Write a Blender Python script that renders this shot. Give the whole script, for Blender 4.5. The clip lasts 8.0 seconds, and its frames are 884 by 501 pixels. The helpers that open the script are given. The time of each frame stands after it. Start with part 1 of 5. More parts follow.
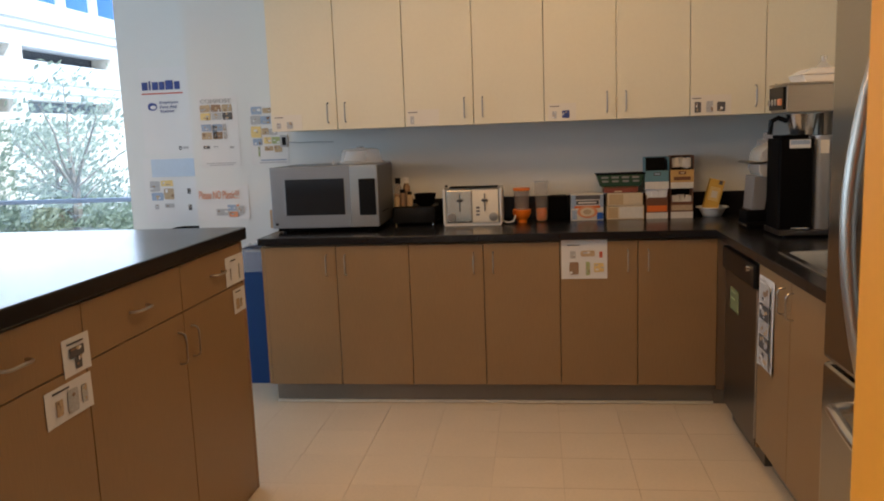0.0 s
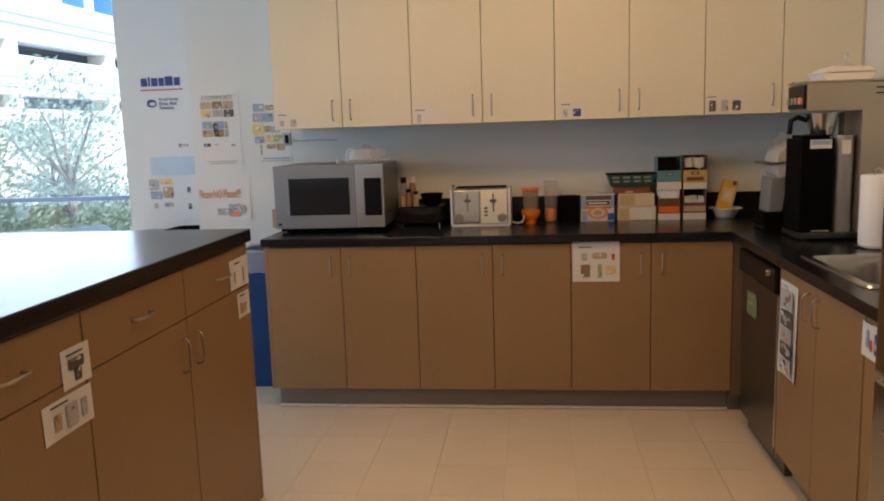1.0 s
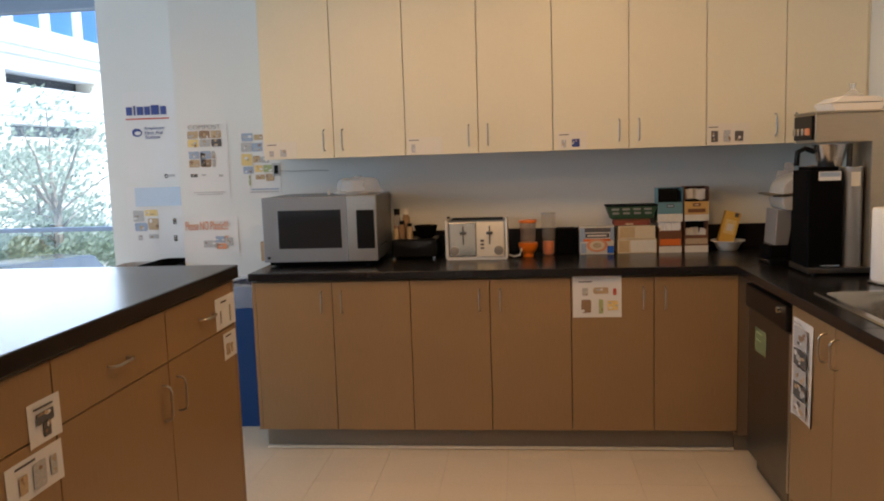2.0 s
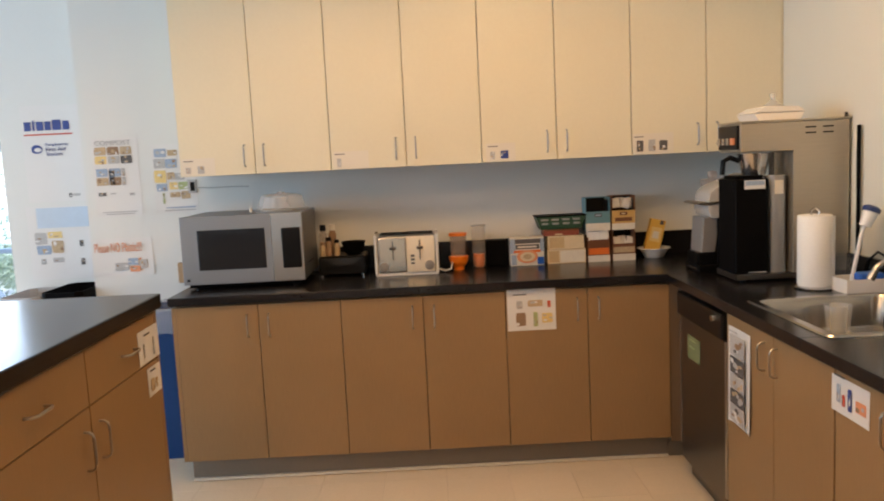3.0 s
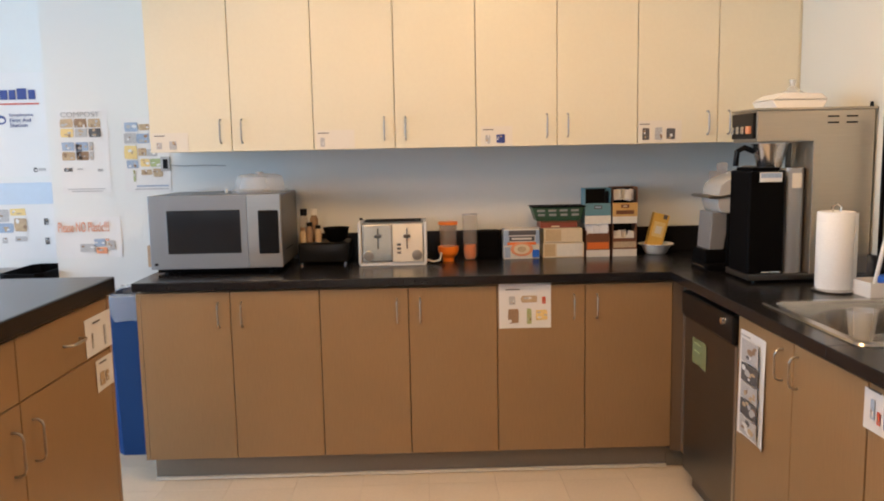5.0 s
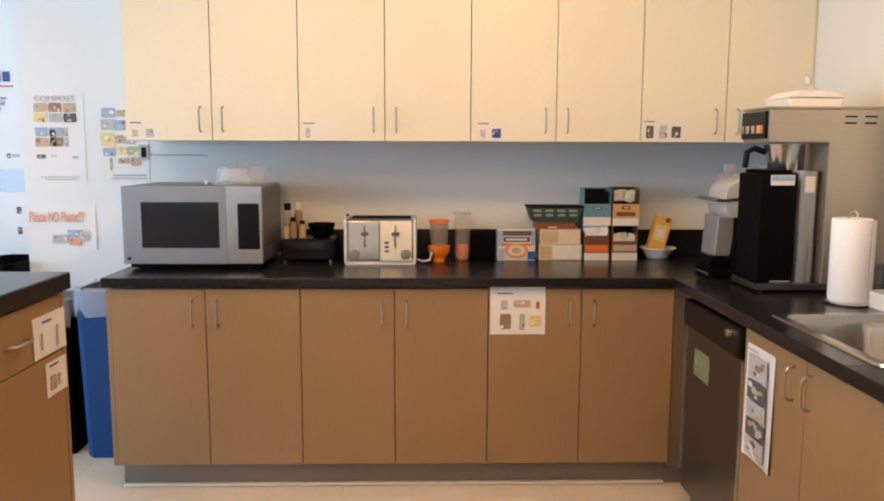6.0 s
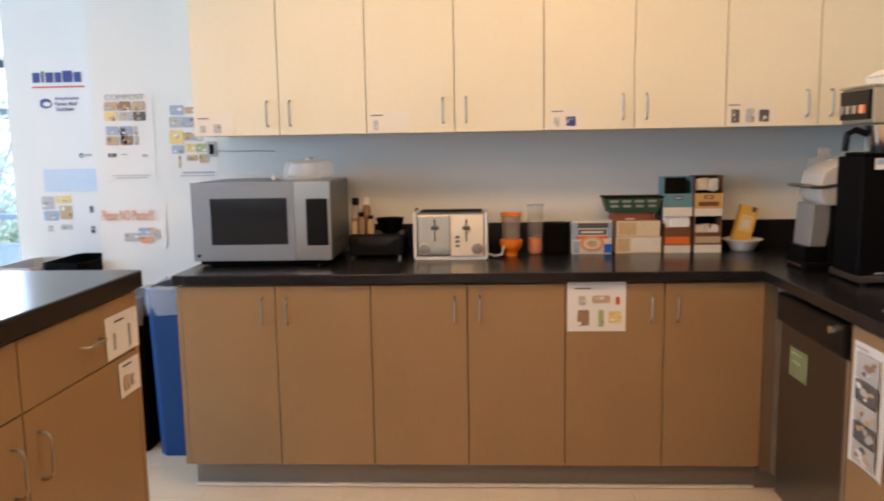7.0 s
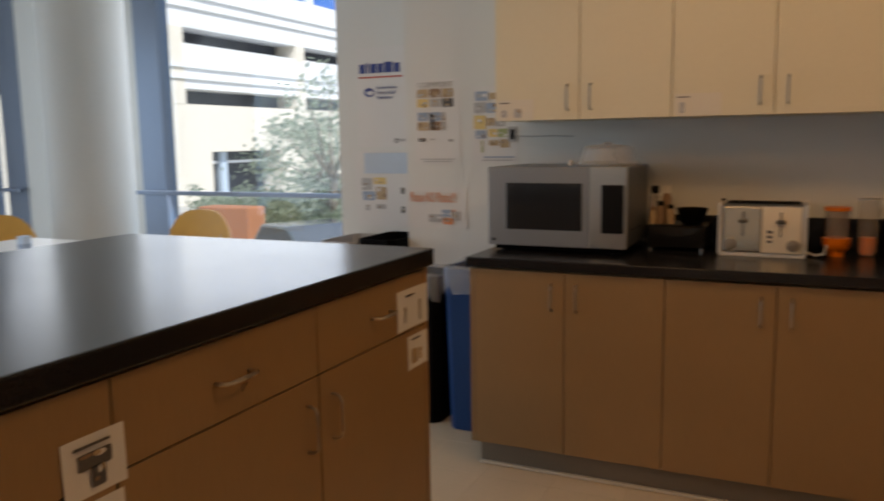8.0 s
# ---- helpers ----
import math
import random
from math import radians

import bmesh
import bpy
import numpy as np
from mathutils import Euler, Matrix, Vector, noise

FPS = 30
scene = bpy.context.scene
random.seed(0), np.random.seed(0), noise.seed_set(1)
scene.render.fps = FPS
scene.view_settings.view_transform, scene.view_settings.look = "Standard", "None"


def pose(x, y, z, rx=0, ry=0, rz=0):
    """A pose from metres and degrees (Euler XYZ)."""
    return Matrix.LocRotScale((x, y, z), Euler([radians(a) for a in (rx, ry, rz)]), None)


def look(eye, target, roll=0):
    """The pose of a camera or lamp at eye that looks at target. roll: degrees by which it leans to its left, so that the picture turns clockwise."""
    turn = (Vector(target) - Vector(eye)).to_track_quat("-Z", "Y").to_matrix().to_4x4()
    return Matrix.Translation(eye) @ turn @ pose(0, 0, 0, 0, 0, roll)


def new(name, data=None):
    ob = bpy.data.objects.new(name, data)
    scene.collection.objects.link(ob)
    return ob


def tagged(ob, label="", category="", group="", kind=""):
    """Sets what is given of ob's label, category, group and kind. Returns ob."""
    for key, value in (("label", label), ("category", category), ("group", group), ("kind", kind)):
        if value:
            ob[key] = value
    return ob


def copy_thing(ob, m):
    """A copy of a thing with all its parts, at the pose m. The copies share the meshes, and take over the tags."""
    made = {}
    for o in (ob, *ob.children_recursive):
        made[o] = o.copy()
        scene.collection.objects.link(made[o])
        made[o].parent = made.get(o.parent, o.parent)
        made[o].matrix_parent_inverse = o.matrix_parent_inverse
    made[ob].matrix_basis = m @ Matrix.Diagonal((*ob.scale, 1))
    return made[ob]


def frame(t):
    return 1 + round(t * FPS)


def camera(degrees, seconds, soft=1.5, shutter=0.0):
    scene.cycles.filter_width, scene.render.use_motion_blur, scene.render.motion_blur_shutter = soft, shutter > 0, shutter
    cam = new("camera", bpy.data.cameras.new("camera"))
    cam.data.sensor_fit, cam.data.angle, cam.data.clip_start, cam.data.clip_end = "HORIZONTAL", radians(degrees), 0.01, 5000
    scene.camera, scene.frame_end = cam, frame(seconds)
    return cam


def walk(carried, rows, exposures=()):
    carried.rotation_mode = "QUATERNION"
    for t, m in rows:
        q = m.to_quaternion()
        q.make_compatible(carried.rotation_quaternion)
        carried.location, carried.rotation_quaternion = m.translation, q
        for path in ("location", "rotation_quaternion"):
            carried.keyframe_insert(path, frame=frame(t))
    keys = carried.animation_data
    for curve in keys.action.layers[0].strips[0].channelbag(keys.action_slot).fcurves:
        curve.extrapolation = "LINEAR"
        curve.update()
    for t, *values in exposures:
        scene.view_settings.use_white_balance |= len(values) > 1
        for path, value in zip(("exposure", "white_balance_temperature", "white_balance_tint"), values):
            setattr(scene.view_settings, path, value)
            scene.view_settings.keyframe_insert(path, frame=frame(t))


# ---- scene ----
cam = camera(58.8, 8.0, soft=1.9, shutter=0.4)
PATH = [
    (0, (1.467, -4.097, 1.459), (1.222, -2.134, 1.162), -2.1),
    (0.5, (1.429, -4.068, 1.459), (1.191, -2.107, 1.15), -2.0),
    (1, (1.395, -3.996, 1.467), (1.159, -2.033, 1.163), -1.9),
    (2.5, (1.304, -3.795, 1.502), (1.169, -1.812, 1.285), -2.0),
    (3, (1.246, -3.754, 1.526), (1.264, -1.768, 1.295), -2.8),
    (3.5, (1.201, -3.742, 1.508), (1.279, -1.755, 1.295), -2.3),
    (4, (1.182, -3.712, 1.494), (1.277, -1.729, 1.251), -1.8),
    (4.5, (1.213, -3.605, 1.485), (1.263, -1.621, 1.238), -1.8),
    (6, (1.3, -3.286, 1.459), (1.346, -1.303, 1.205), 0.2),
    (6.5, (1.269, -3.221, 1.459), (1.252, -1.238, 1.2), -0.2),
    (7, (1.246, -3.168, 1.44), (1.139, -1.189, 1.175), -1.0),
    (7.5, (1.239, -3.114, 1.434), (0.79, -1.185, 1.154), -1.4),
    (8, (1.263, -3.064, 1.417), (0.422, -1.271, 1.139), -0.9),
]
walk(cam, [(t, look(eye, target, roll)) for t, eye, target, roll in PATH],
     exposures=[(0.0, 1.05, 6750, 17), (1.0, 1.10, 6750, 17), (2.5, 1.36, 6950, 18), (3.0, 1.68, 6950, 17), (4.0, 1.80, 6850, 17), (4.7, 1.88, 6570, 17), (6.0, 2.10, 6320, 17), (6.5, 2.14, 6270, 17), (7.0, 1.95, 6470, 18), (7.5, 1.05, 6900, 19), (8.0, 0.42, 8200, 22)])


# ---- light ----
world = bpy.data.worlds.new("daylight")
scene.world = world
world.use_nodes = True
wn = world.node_tree.nodes
sky = wn.new("ShaderNodeTexSky")
sky.sky_type = 'NISHITA'
sky.sun_disc = False
sky.sun_elevation = radians(48)
sky.sun_rotation = radians(115)
world.node_tree.links.new(sky.outputs[0], wn["Background"].inputs[0])
wn["Background"].inputs[1].default_value = 0.15

sun_data = bpy.data.lights.new("sun", 'SUN')
sun_data.energy, sun_data.angle, sun_data.color = 4.2, radians(0.5), (1.0, 0.98, 0.95)
sun = new("sun", sun_data)
sun.matrix_world = look((20, -12, 30), (0, 0, 0))

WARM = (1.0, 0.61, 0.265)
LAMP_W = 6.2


def area(name, loc, target, sx, sy, watts, col):
    d = bpy.data.lights.new(name, 'AREA')
    d.shape, d.size, d.size_y, d.energy, d.color = 'RECTANGLE', sx, sy, watts, col
    ob = new(name, d)
    ob.matrix_world = look(loc, target)
    return ob


# area lamps added just inside the window openings to stand in for daylight
area("window_light_north", (-3.6, 2.3, 1.5), (-3.4, 0, 0.8), 4.2, 2.6, 48, (0.60, 0.80, 1.0))
# this one belongs to glazing out of view; it gives the bluish side light
area("added_west_daylight", (-6.7, -2.9, 1.5), (-0.5, 0.2, 1.2), 8.2, 2.5, 103, (0.54, 0.76, 1.0))


# ---- materials ----
def mat(name, col, rough=0.5, metal=0.0, grain=0.0, gscale=40.0, stretch=(1, 1, 1), blotch=0.06, bscale=2.5,
        bump=0.0, coat=0.0, alpha=1.0, transmission=0.0, ior=1.5, emit=0.0, aniso=0.0, vary=0.0, spec=0.5):
    m = bpy.data.materials.new(name)
    m.use_nodes = True
    nt = m.node_tree
    b = nt.nodes["Principled BSDF"]
    b.inputs["Roughness"].default_value = rough
    b.inputs["Metallic"].default_value = metal
    b.inputs["IOR"].default_value = ior
    b.inputs["Alpha"].default_value = alpha
    b.inputs["Coat Weight"].default_value = coat
    b.inputs["Transmission Weight"].default_value = transmission
    b.inputs["Specular IOR Level"].default_value = spec
    b.inputs["Anisotropic"].default_value = aniso
    if emit:
        b.inputs["Emission Color"].default_value = (*col, 1)
        b.inputs["Emission Strength"].default_value = emit
    mp = nt.nodes.new("ShaderNodeMapping")
    mp.inputs["Scale"].default_value = stretch
    geo = nt.nodes.new("ShaderNodeNewGeometry")
    nt.links.new(geo.outputs["Position"], mp.inputs["Vector"])
    fine = nt.nodes.new("ShaderNodeTexNoise")
    fine.inputs["Scale"].default_value = gscale
    fine.inputs["Detail"].default_value = 5
    nt.links.new(mp.outputs[0], fine.inputs["Vector"])
    big = nt.nodes.new("ShaderNodeTexNoise")
    big.inputs["Scale"].default_value = bscale
    big.inputs["Detail"].default_value = 3
    nt.links.new(geo.outputs["Position"], big.inputs["Vector"])
    # value factor = 1 + grain*(fine-.5)*2 + blotch*(big-.5)*2
    m1 = nt.nodes.new("ShaderNodeMath"); m1.operation = 'MULTIPLY_ADD'
    nt.links.new(fine.outputs["Fac"], m1.inputs[0]); m1.inputs[1].default_value = 2 * grain; m1.inputs[2].default_value = 1 - grain - blotch
    m2 = nt.nodes.new("ShaderNodeMath"); m2.operation = 'MULTIPLY_ADD'
    nt.links.new(big.outputs["Fac"], m2.inputs[0]); m2.inputs[1].default_value = 2 * blotch
    nt.links.new(m1.outputs[0], m2.inputs[2])
    last = m2.outputs[0]
    if vary:
        oi = nt.nodes.new("ShaderNodeObjectInfo")
        m3 = nt.nodes.new("ShaderNodeMath"); m3.operation = 'MULTIPLY_ADD'
        nt.links.new(oi.outputs["Random"], m3.inputs[0]); m3.inputs[1].default_value = vary
        nt.links.new(last, m3.inputs[2])
        last = m3.outputs[0]
    mul = nt.nodes.new("ShaderNodeVectorMath"); mul.operation = 'SCALE'
    mul.inputs[0].default_value = col
    nt.links.new(last, mul.inputs["Scale"])
    nt.links.new(mul.outputs[0], b.inputs["Base Color"])
    # roughness wear
    mr = nt.nodes.new("ShaderNodeMath"); mr.operation = 'MULTIPLY_ADD'
    nt.links.new(big.outputs["Fac"], mr.inputs[0]); mr.inputs[1].default_value = 0.25 * rough; mr.inputs[2].default_value = 0.87 * rough
    nt.links.new(mr.outputs[0], b.inputs["Roughness"])
    if bump:
        bp = nt.nodes.new("ShaderNodeBump")
        bp.inputs["Strength"].default_value = bump
        bp.inputs["Distance"].default_value = 0.004
        nt.links.new(fine.outputs["Fac"], bp.inputs["Height"])
        nt.links.new(bp.outputs[0], b.inputs["Normal"])
    return m


M = {}
M["laminate"] = mat("brown_laminate", (0.285, 0.173, 0.081), 0.42, grain=0.11, gscale=30, stretch=(6, 6, 0.5), blotch=0.10, bscale=3, bump=0.03)
M["cream"] = mat("cream_laminate", (0.705, 0.648, 0.487), 0.38, grain=0.03, gscale=60, blotch=0.03, bscale=2, bump=0.02)
M["counter"] = mat("black_countertop", (0.011, 0.0105, 0.0125), 0.23, grain=0.5, gscale=220, blotch=0.15, spec=0.36)
# shade between fronts, inside units and in the corner is put into this brown
M["gap"] = mat("shadow_gap", (0.14, 0.092, 0.055), 0.8)
M["nickel"] = mat("satin_nickel", (0.46, 0.41, 0.35), 0.36, metal=1.0, blotch=0.05)
M["brewer_steel"] = mat("warm_brushed_steel", (0.54, 0.48, 0.39), 0.46, metal=1.0, grain=0.10, gscale=14, stretch=(1, 1, 40), blotch=0.10)
M["toe"] = mat("grey_toe_kick", (0.21, 0.175, 0.135), 0.5, grain=0.06, gscale=60, blotch=0.12)
M["wall"] = mat("white_wall_paint", (0.67, 0.68, 0.66), 0.65, grain=0.03, gscale=180, blotch=0.03, bscale=1.5, bump=0.08)
# white wall paint again, with the warm lamplight of the sink side put in
M["wall_warm_lit"] = mat("lamp_warmed_wall_paint", (0.63, 0.61, 0.525), 0.65, grain=0.03, gscale=180, blotch=0.03, bscale=1.5, bump=0.08)
M["ceiling"] = mat("ceiling_paint", (0.78, 0.77, 0.74), 0.8, grain=0.04, gscale=200, bump=0.1)
M["vinyl"] = mat("vinyl_tile", (0.74, 0.625, 0.475), 0.38, grain=0.07, gscale=70, blotch=0.05, bscale=4, vary=0.05, bump=0.02)
M["grout"] = mat("floor_joint", (0.60, 0.50, 0.38), 0.7)
M["steel"] = mat("brushed_steel", (0.52, 0.50, 0.47), 0.33, metal=1.0, grain=0.10, gscale=14, stretch=(1, 1, 40), blotch=0.08, aniso=0.4)
M["steel_dark"] = mat("dark_brushed_steel", (0.17, 0.16, 0.15), 0.36, metal=1.0, grain=0.12, gscale=14, stretch=(1, 1, 40), blotch=0.12)
M["fridge_steel"] = mat("smudged_fridge_steel", (0.34, 0.32, 0.29), 0.17, metal=1.0, grain=0.12, gscale=14, stretch=(1, 1, 40), blotch=0.15)
# warm lamp reflections are put into both toaster plate colours, the right one brighter
M["toaster_plate"] = mat("lamp_tinted_steel", (0.74, 0.67, 0.57), 0.24, metal=1.0, grain=0.05, gscale=18, stretch=(30, 1, 1), blotch=0.08)
M["toaster_lit_plate"] = mat("lamp_lit_satin_steel", (0.86, 0.78, 0.64), 0.48, metal=1.0, grain=0.05, gscale=18, stretch=(30, 1, 1), blotch=0.10)
M["chrome"] = mat("chrome", (0.66, 0.65, 0.63), 0.22, metal=1.0, blotch=0.03)
M["silver"] = mat("silver_plastic", (0.34, 0.34, 0.34), 0.35, metal=0.5, grain=0.04, gscale=120)
M["pale_silver"] = mat("pale_silver_plastic", (0.66, 0.64, 0.60), 0.26, metal=0.45, grain=0.03, gscale=120, blotch=0.04)
M["mw_grey"] = mat("grey_painted_steel", (0.25, 0.27, 0.295), 0.38, metal=0.35, grain=0.03, gscale=120, blotch=0.05)
# microwave grey made darker: the casing's shadow side is in the colour
M["mw_side"] = mat("shade_darkened_steel", (0.15, 0.155, 0.165), 0.36, metal=0.35, grain=0.03, gscale=120, blotch=0.06)
M["black"] = mat("black_plastic", (0.006, 0.006, 0.0065), 0.35, spec=0.16, grain=0.1, gscale=150, blotch=0.1)
M["matt_black"] = mat("matt_black_plastic", (0.0035, 0.0033, 0.0035), 0.6, spec=0.04, grain=0.1, gscale=150)
M["darkglass"] = mat("dark_oven_glass", (0.016, 0.018, 0.022), 0.12, blotch=0.05)
M["white"] = mat("white_plastic", (0.72, 0.70, 0.66), 0.4, grain=0.02, blotch=0.04)
M["paper"] = mat("white_paper", (0.69, 0.685, 0.675), 0.75, grain=0.02, gscale=200, blotch=0.03, bscale=6)
M["paper_blue"] = mat("pale_blue_paper", (0.48, 0.58, 0.69), 0.7, grain=0.03, blotch=0.08, bscale=8)
M["label_paper"] = mat("cream_label_paper", (0.70, 0.65, 0.55), 0.7, grain=0.02, gscale=200, blotch=0.03)
M["ink"] = mat("dark_print", (0.09, 0.085, 0.085), 0.7, grain=0.3, gscale=160)
M["ink_grey"] = mat("grey_print", (0.42, 0.42, 0.42), 0.7, grain=0.35, gscale=160)
M["ink_blue"] = mat("navy_print", (0.025, 0.05, 0.22), 0.6)
M["ink_sky"] = mat("blue_print", (0.30, 0.38, 0.50), 0.7, grain=0.35, gscale=150)
M["ink_red"] = mat("red_print", (0.55, 0.07, 0.03), 0.6)
M["ink_orange"] = mat("orange_print", (0.70, 0.28, 0.14), 0.6, grain=0.15, gscale=150)
M["ink_fire"] = mat("bright_orange_print", (0.70, 0.15, 0.02), 0.6, grain=0.12, gscale=150)
M["ink_yellow"] = mat("yellow_print", (0.72, 0.54, 0.22), 0.6, grain=0.25, gscale=150)
M["ink_tan"] = mat("tan_print", (0.46, 0.34, 0.21), 0.7, grain=0.4, gscale=140)
M["ink_green"] = mat("green_print", (0.36, 0.42, 0.20), 0.7, grain=0.3, gscale=140)
M["ink_brown"] = mat("brown_print", (0.27, 0.17, 0.10), 0.7, grain=0.3, gscale=140)
M["note_green"] = mat("pale_green_note", (0.18, 0.20, 0.085), 0.7, grain=0.05)
M["bluebin"] = mat("blue_bin_plastic", (0.005, 0.043, 0.155), 0.55, spec=0.25, grain=0.05, gscale=90, blotch=0.12)
M["liner"] = mat("clear_bin_liner", (0.70, 0.76, 0.84), 0.28, grain=0.15, gscale=40, alpha=0.27, bump=0.4)
M["orange_wall"] = mat("orange_wall_paint", (0.80, 0.30, 0.015), 0.55, grain=0.04, gscale=120, blotch=0.05)
M["orange_cup"] = mat("orange_plastic", (0.85, 0.20, 0.012), 0.35, blotch=0.05)
M["smoke"] = mat("smoky_clear_plastic", (0.42, 0.36, 0.33), 0.10, alpha=0.30, blotch=0.05)
M["clear"] = mat("clear_plastic", (0.50, 0.48, 0.46), 0.08, alpha=0.12, blotch=0.05)
M["cloudy"] = mat("cloudy_plastic", (0.70, 0.70, 0.69), 0.22, alpha=0.34, blotch=0.08)
M["card"] = mat("tan_cardboard", (0.52, 0.37, 0.20), 0.7, grain=0.12, gscale=60, blotch=0.08)
M["cardpale"] = mat("pale_cardboard", (0.66, 0.54, 0.36), 0.7, grain=0.08, gscale=60, blotch=0.08)
M["cardteal"] = mat("teal_carton", (0.11, 0.24, 0.28), 0.55, grain=0.08, gscale=80)
M["cardbrown"] = mat("brown_carton", (0.16, 0.06, 0.025), 0.55, grain=0.15, gscale=80)
M["cardrust"] = mat("rust_red_carton", (0.24, 0.055, 0.03), 0.55, grain=0.15, gscale=80, blotch=0.12, bscale=20)
M["cardwhite"] = mat("white_carton", (0.66, 0.62, 0.54), 0.55, grain=0.06, gscale=80, blotch=0.10, bscale=20)
M["green_tray"] = mat("dark_green_carton", (0.010, 0.050, 0.022), 0.5, grain=0.1, gscale=80)
M["yellowcard"] = mat("yellow_carton", (0.66, 0.39, 0.07), 0.5, grain=0.06, gscale=80)
M["cardgold"] = mat("gold_carton", (0.54, 0.33, 0.11), 0.5, grain=0.08, gscale=80, blotch=0.1, bscale=20)
M["wood"] = mat("pale_wood", (0.40, 0.25, 0.13), 0.5, grain=0.3, gscale=20, stretch=(1, 1, 8), blotch=0.1)
M["chairwood"] = mat("honey_wood", (0.66, 0.36, 0.09), 0.4, grain=0.15, gscale=16, stretch=(8, 8, 1), blotch=0.1)
M["towel"] = mat("paper_towel", (0.82, 0.80, 0.76), 0.9, grain=0.05, gscale=140, blotch=0.02, bump=0.25)
M["foam"] = mat("foam_box", (0.82, 0.77, 0.68), 0.6, grain=0.04, gscale=200, bump=0.1)
M["sink"] = mat("sink_steel", (0.42, 0.40, 0.37), 0.24, metal=1.0, grain=0.08, gscale=20, stretch=(30, 1, 1), blotch=0.1)
M["navybrush"] = mat("navy_plastic", (0.012, 0.035, 0.14), 0.4)
M["bluebrush"] = mat("blue_plastic", (0.015, 0.11, 0.48), 0.4)
M["frame"] = mat("window_frame_metal", (0.20, 0.25, 0.33), 0.4, metal=0.4, grain=0.05)
M["concrete"] = mat("painted_concrete", (0.46, 0.46, 0.44), 0.6, grain=0.05, gscale=60, blotch=0.05, bump=0.08)
M["facade"] = mat("white_stucco", (0.74, 0.75, 0.76), 0.8, grain=0.04, gscale=3, blotch=0.05, bscale=0.2)
M["facade_tan"] = mat("cream_stucco", (0.73, 0.67, 0.58), 0.8, grain=0.04, gscale=3, blotch=0.06, bscale=0.2)
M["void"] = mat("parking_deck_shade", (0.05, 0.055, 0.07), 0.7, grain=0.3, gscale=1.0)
M["blueglass"] = mat("blue_tinted_glazing", (0.04, 0.16, 0.48), 0.1, blotch=0.3, bscale=0.3)
M["ground"] = mat("pale_paving", (0.42, 0.40, 0.37), 0.8, grain=0.1, gscale=3, blotch=0.1, bscale=0.3)
M["leaf"] = mat("foliage", (0.29, 0.33, 0.26), 0.6, grain=0.4, gscale=6, blotch=0.3, bscale=0.8)
leaf_nodes, leaf_links = M["leaf"].node_tree.nodes, M["leaf"].node_tree.links
leaf_through = leaf_nodes.new("ShaderNodeBsdfTranslucent")
leaf_through.inputs[0].default_value = (0.42, 0.50, 0.34, 1)
leaf_mix = leaf_nodes.new("ShaderNodeMixShader")
leaf_mix.inputs[0].default_value = 0.5
leaf_links.new(leaf_nodes["Principled BSDF"].outputs[0], leaf_mix.inputs[1])
leaf_links.new(leaf_through.outputs[0], leaf_mix.inputs[2])
leaf_links.new(leaf_mix.outputs[0], leaf_nodes["Material Output"].inputs[0])
M["bark"] = mat("bark", (0.20, 0.16, 0.12), 0.8, grain=0.3, gscale=12, bump=0.3)
M["terracotta"] = mat("terracotta_wall", (0.45, 0.17, 0.08), 0.7, grain=0.1, gscale=4)
M["carpaint"] = mat("grey_car_paint", (0.16, 0.18, 0.20), 0.25, metal=0.4, coat=0.5)
M["rubber"] = mat("tyre_rubber", (0.03, 0.03, 0.03), 0.8)
M["laminate_white"] = mat("white_table_top", (0.74, 0.72, 0.68), 0.35, blotch=0.04)
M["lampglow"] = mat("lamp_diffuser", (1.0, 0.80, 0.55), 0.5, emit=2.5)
glass = bpy.data.materials.new("window_glass")
glass.use_nodes = True
gt_nodes, gt_links = glass.node_tree.nodes, glass.node_tree.links
gt_nodes.remove(gt_nodes["Principled BSDF"])
clear_node = gt_nodes.new("ShaderNodeBsdfTransparent")
clear_node.inputs[0].default_value = (0.82, 0.93, 1.0, 1)
gloss_node = gt_nodes.new("ShaderNodeBsdfGlossy")
gloss_node.inputs["Roughness"].default_value = 0.02
mix_node = gt_nodes.new("ShaderNodeMixShader")
mix_node.inputs[0].default_value = 0.04
gt_links.new(clear_node.outputs[0], mix_node.inputs[1])
gt_links.new(gloss_node.outputs[0], mix_node.inputs[2])
gt_links.new(mix_node.outputs[0], gt_nodes["Material Output"].inputs[0])
M["glass"] = glass


# ---- mesh helpers ----
def bm_box(a, b, bevel=0.0, bm=None, seg=2):
    bm = bm or bmesh.new()
    r = bmesh.ops.create_cube(bm, size=1)
    for v in r["verts"]:
        v.co = Vector([a[i] + (v.co[i] + 0.5) * (b[i] - a[i]) for i in range(3)])
    if bevel:
        edges = list({e for v in r["verts"] for e in v.link_edges})
        bmesh.ops.bevel(bm, geom=edges, offset=bevel, segments=seg, affect='EDGES', profile=0.6)
    return bm


def bm_cyl(base, r0, r1, h, n=24, bm=None, axis='z', caps=True):
    bm = bm or bmesh.new()
    r = bmesh.ops.create_cone(bm, cap_ends=caps, segments=n, radius1=r0, radius2=r1, depth=h)
    rot = {'z': Matrix(), 'x': Matrix.Rotation(radians(90), 4, 'Y'), 'y': Matrix.Rotation(radians(-90), 4, 'X')}[axis]
    off = {'z': (0, 0, h / 2), 'x': (h / 2, 0, 0), 'y': (0, h / 2, 0)}[axis]
    bmesh.ops.transform(bm, matrix=Matrix.Translation(Vector(base) + Vector(off)) @ rot, verts=r["verts"])
    return bm


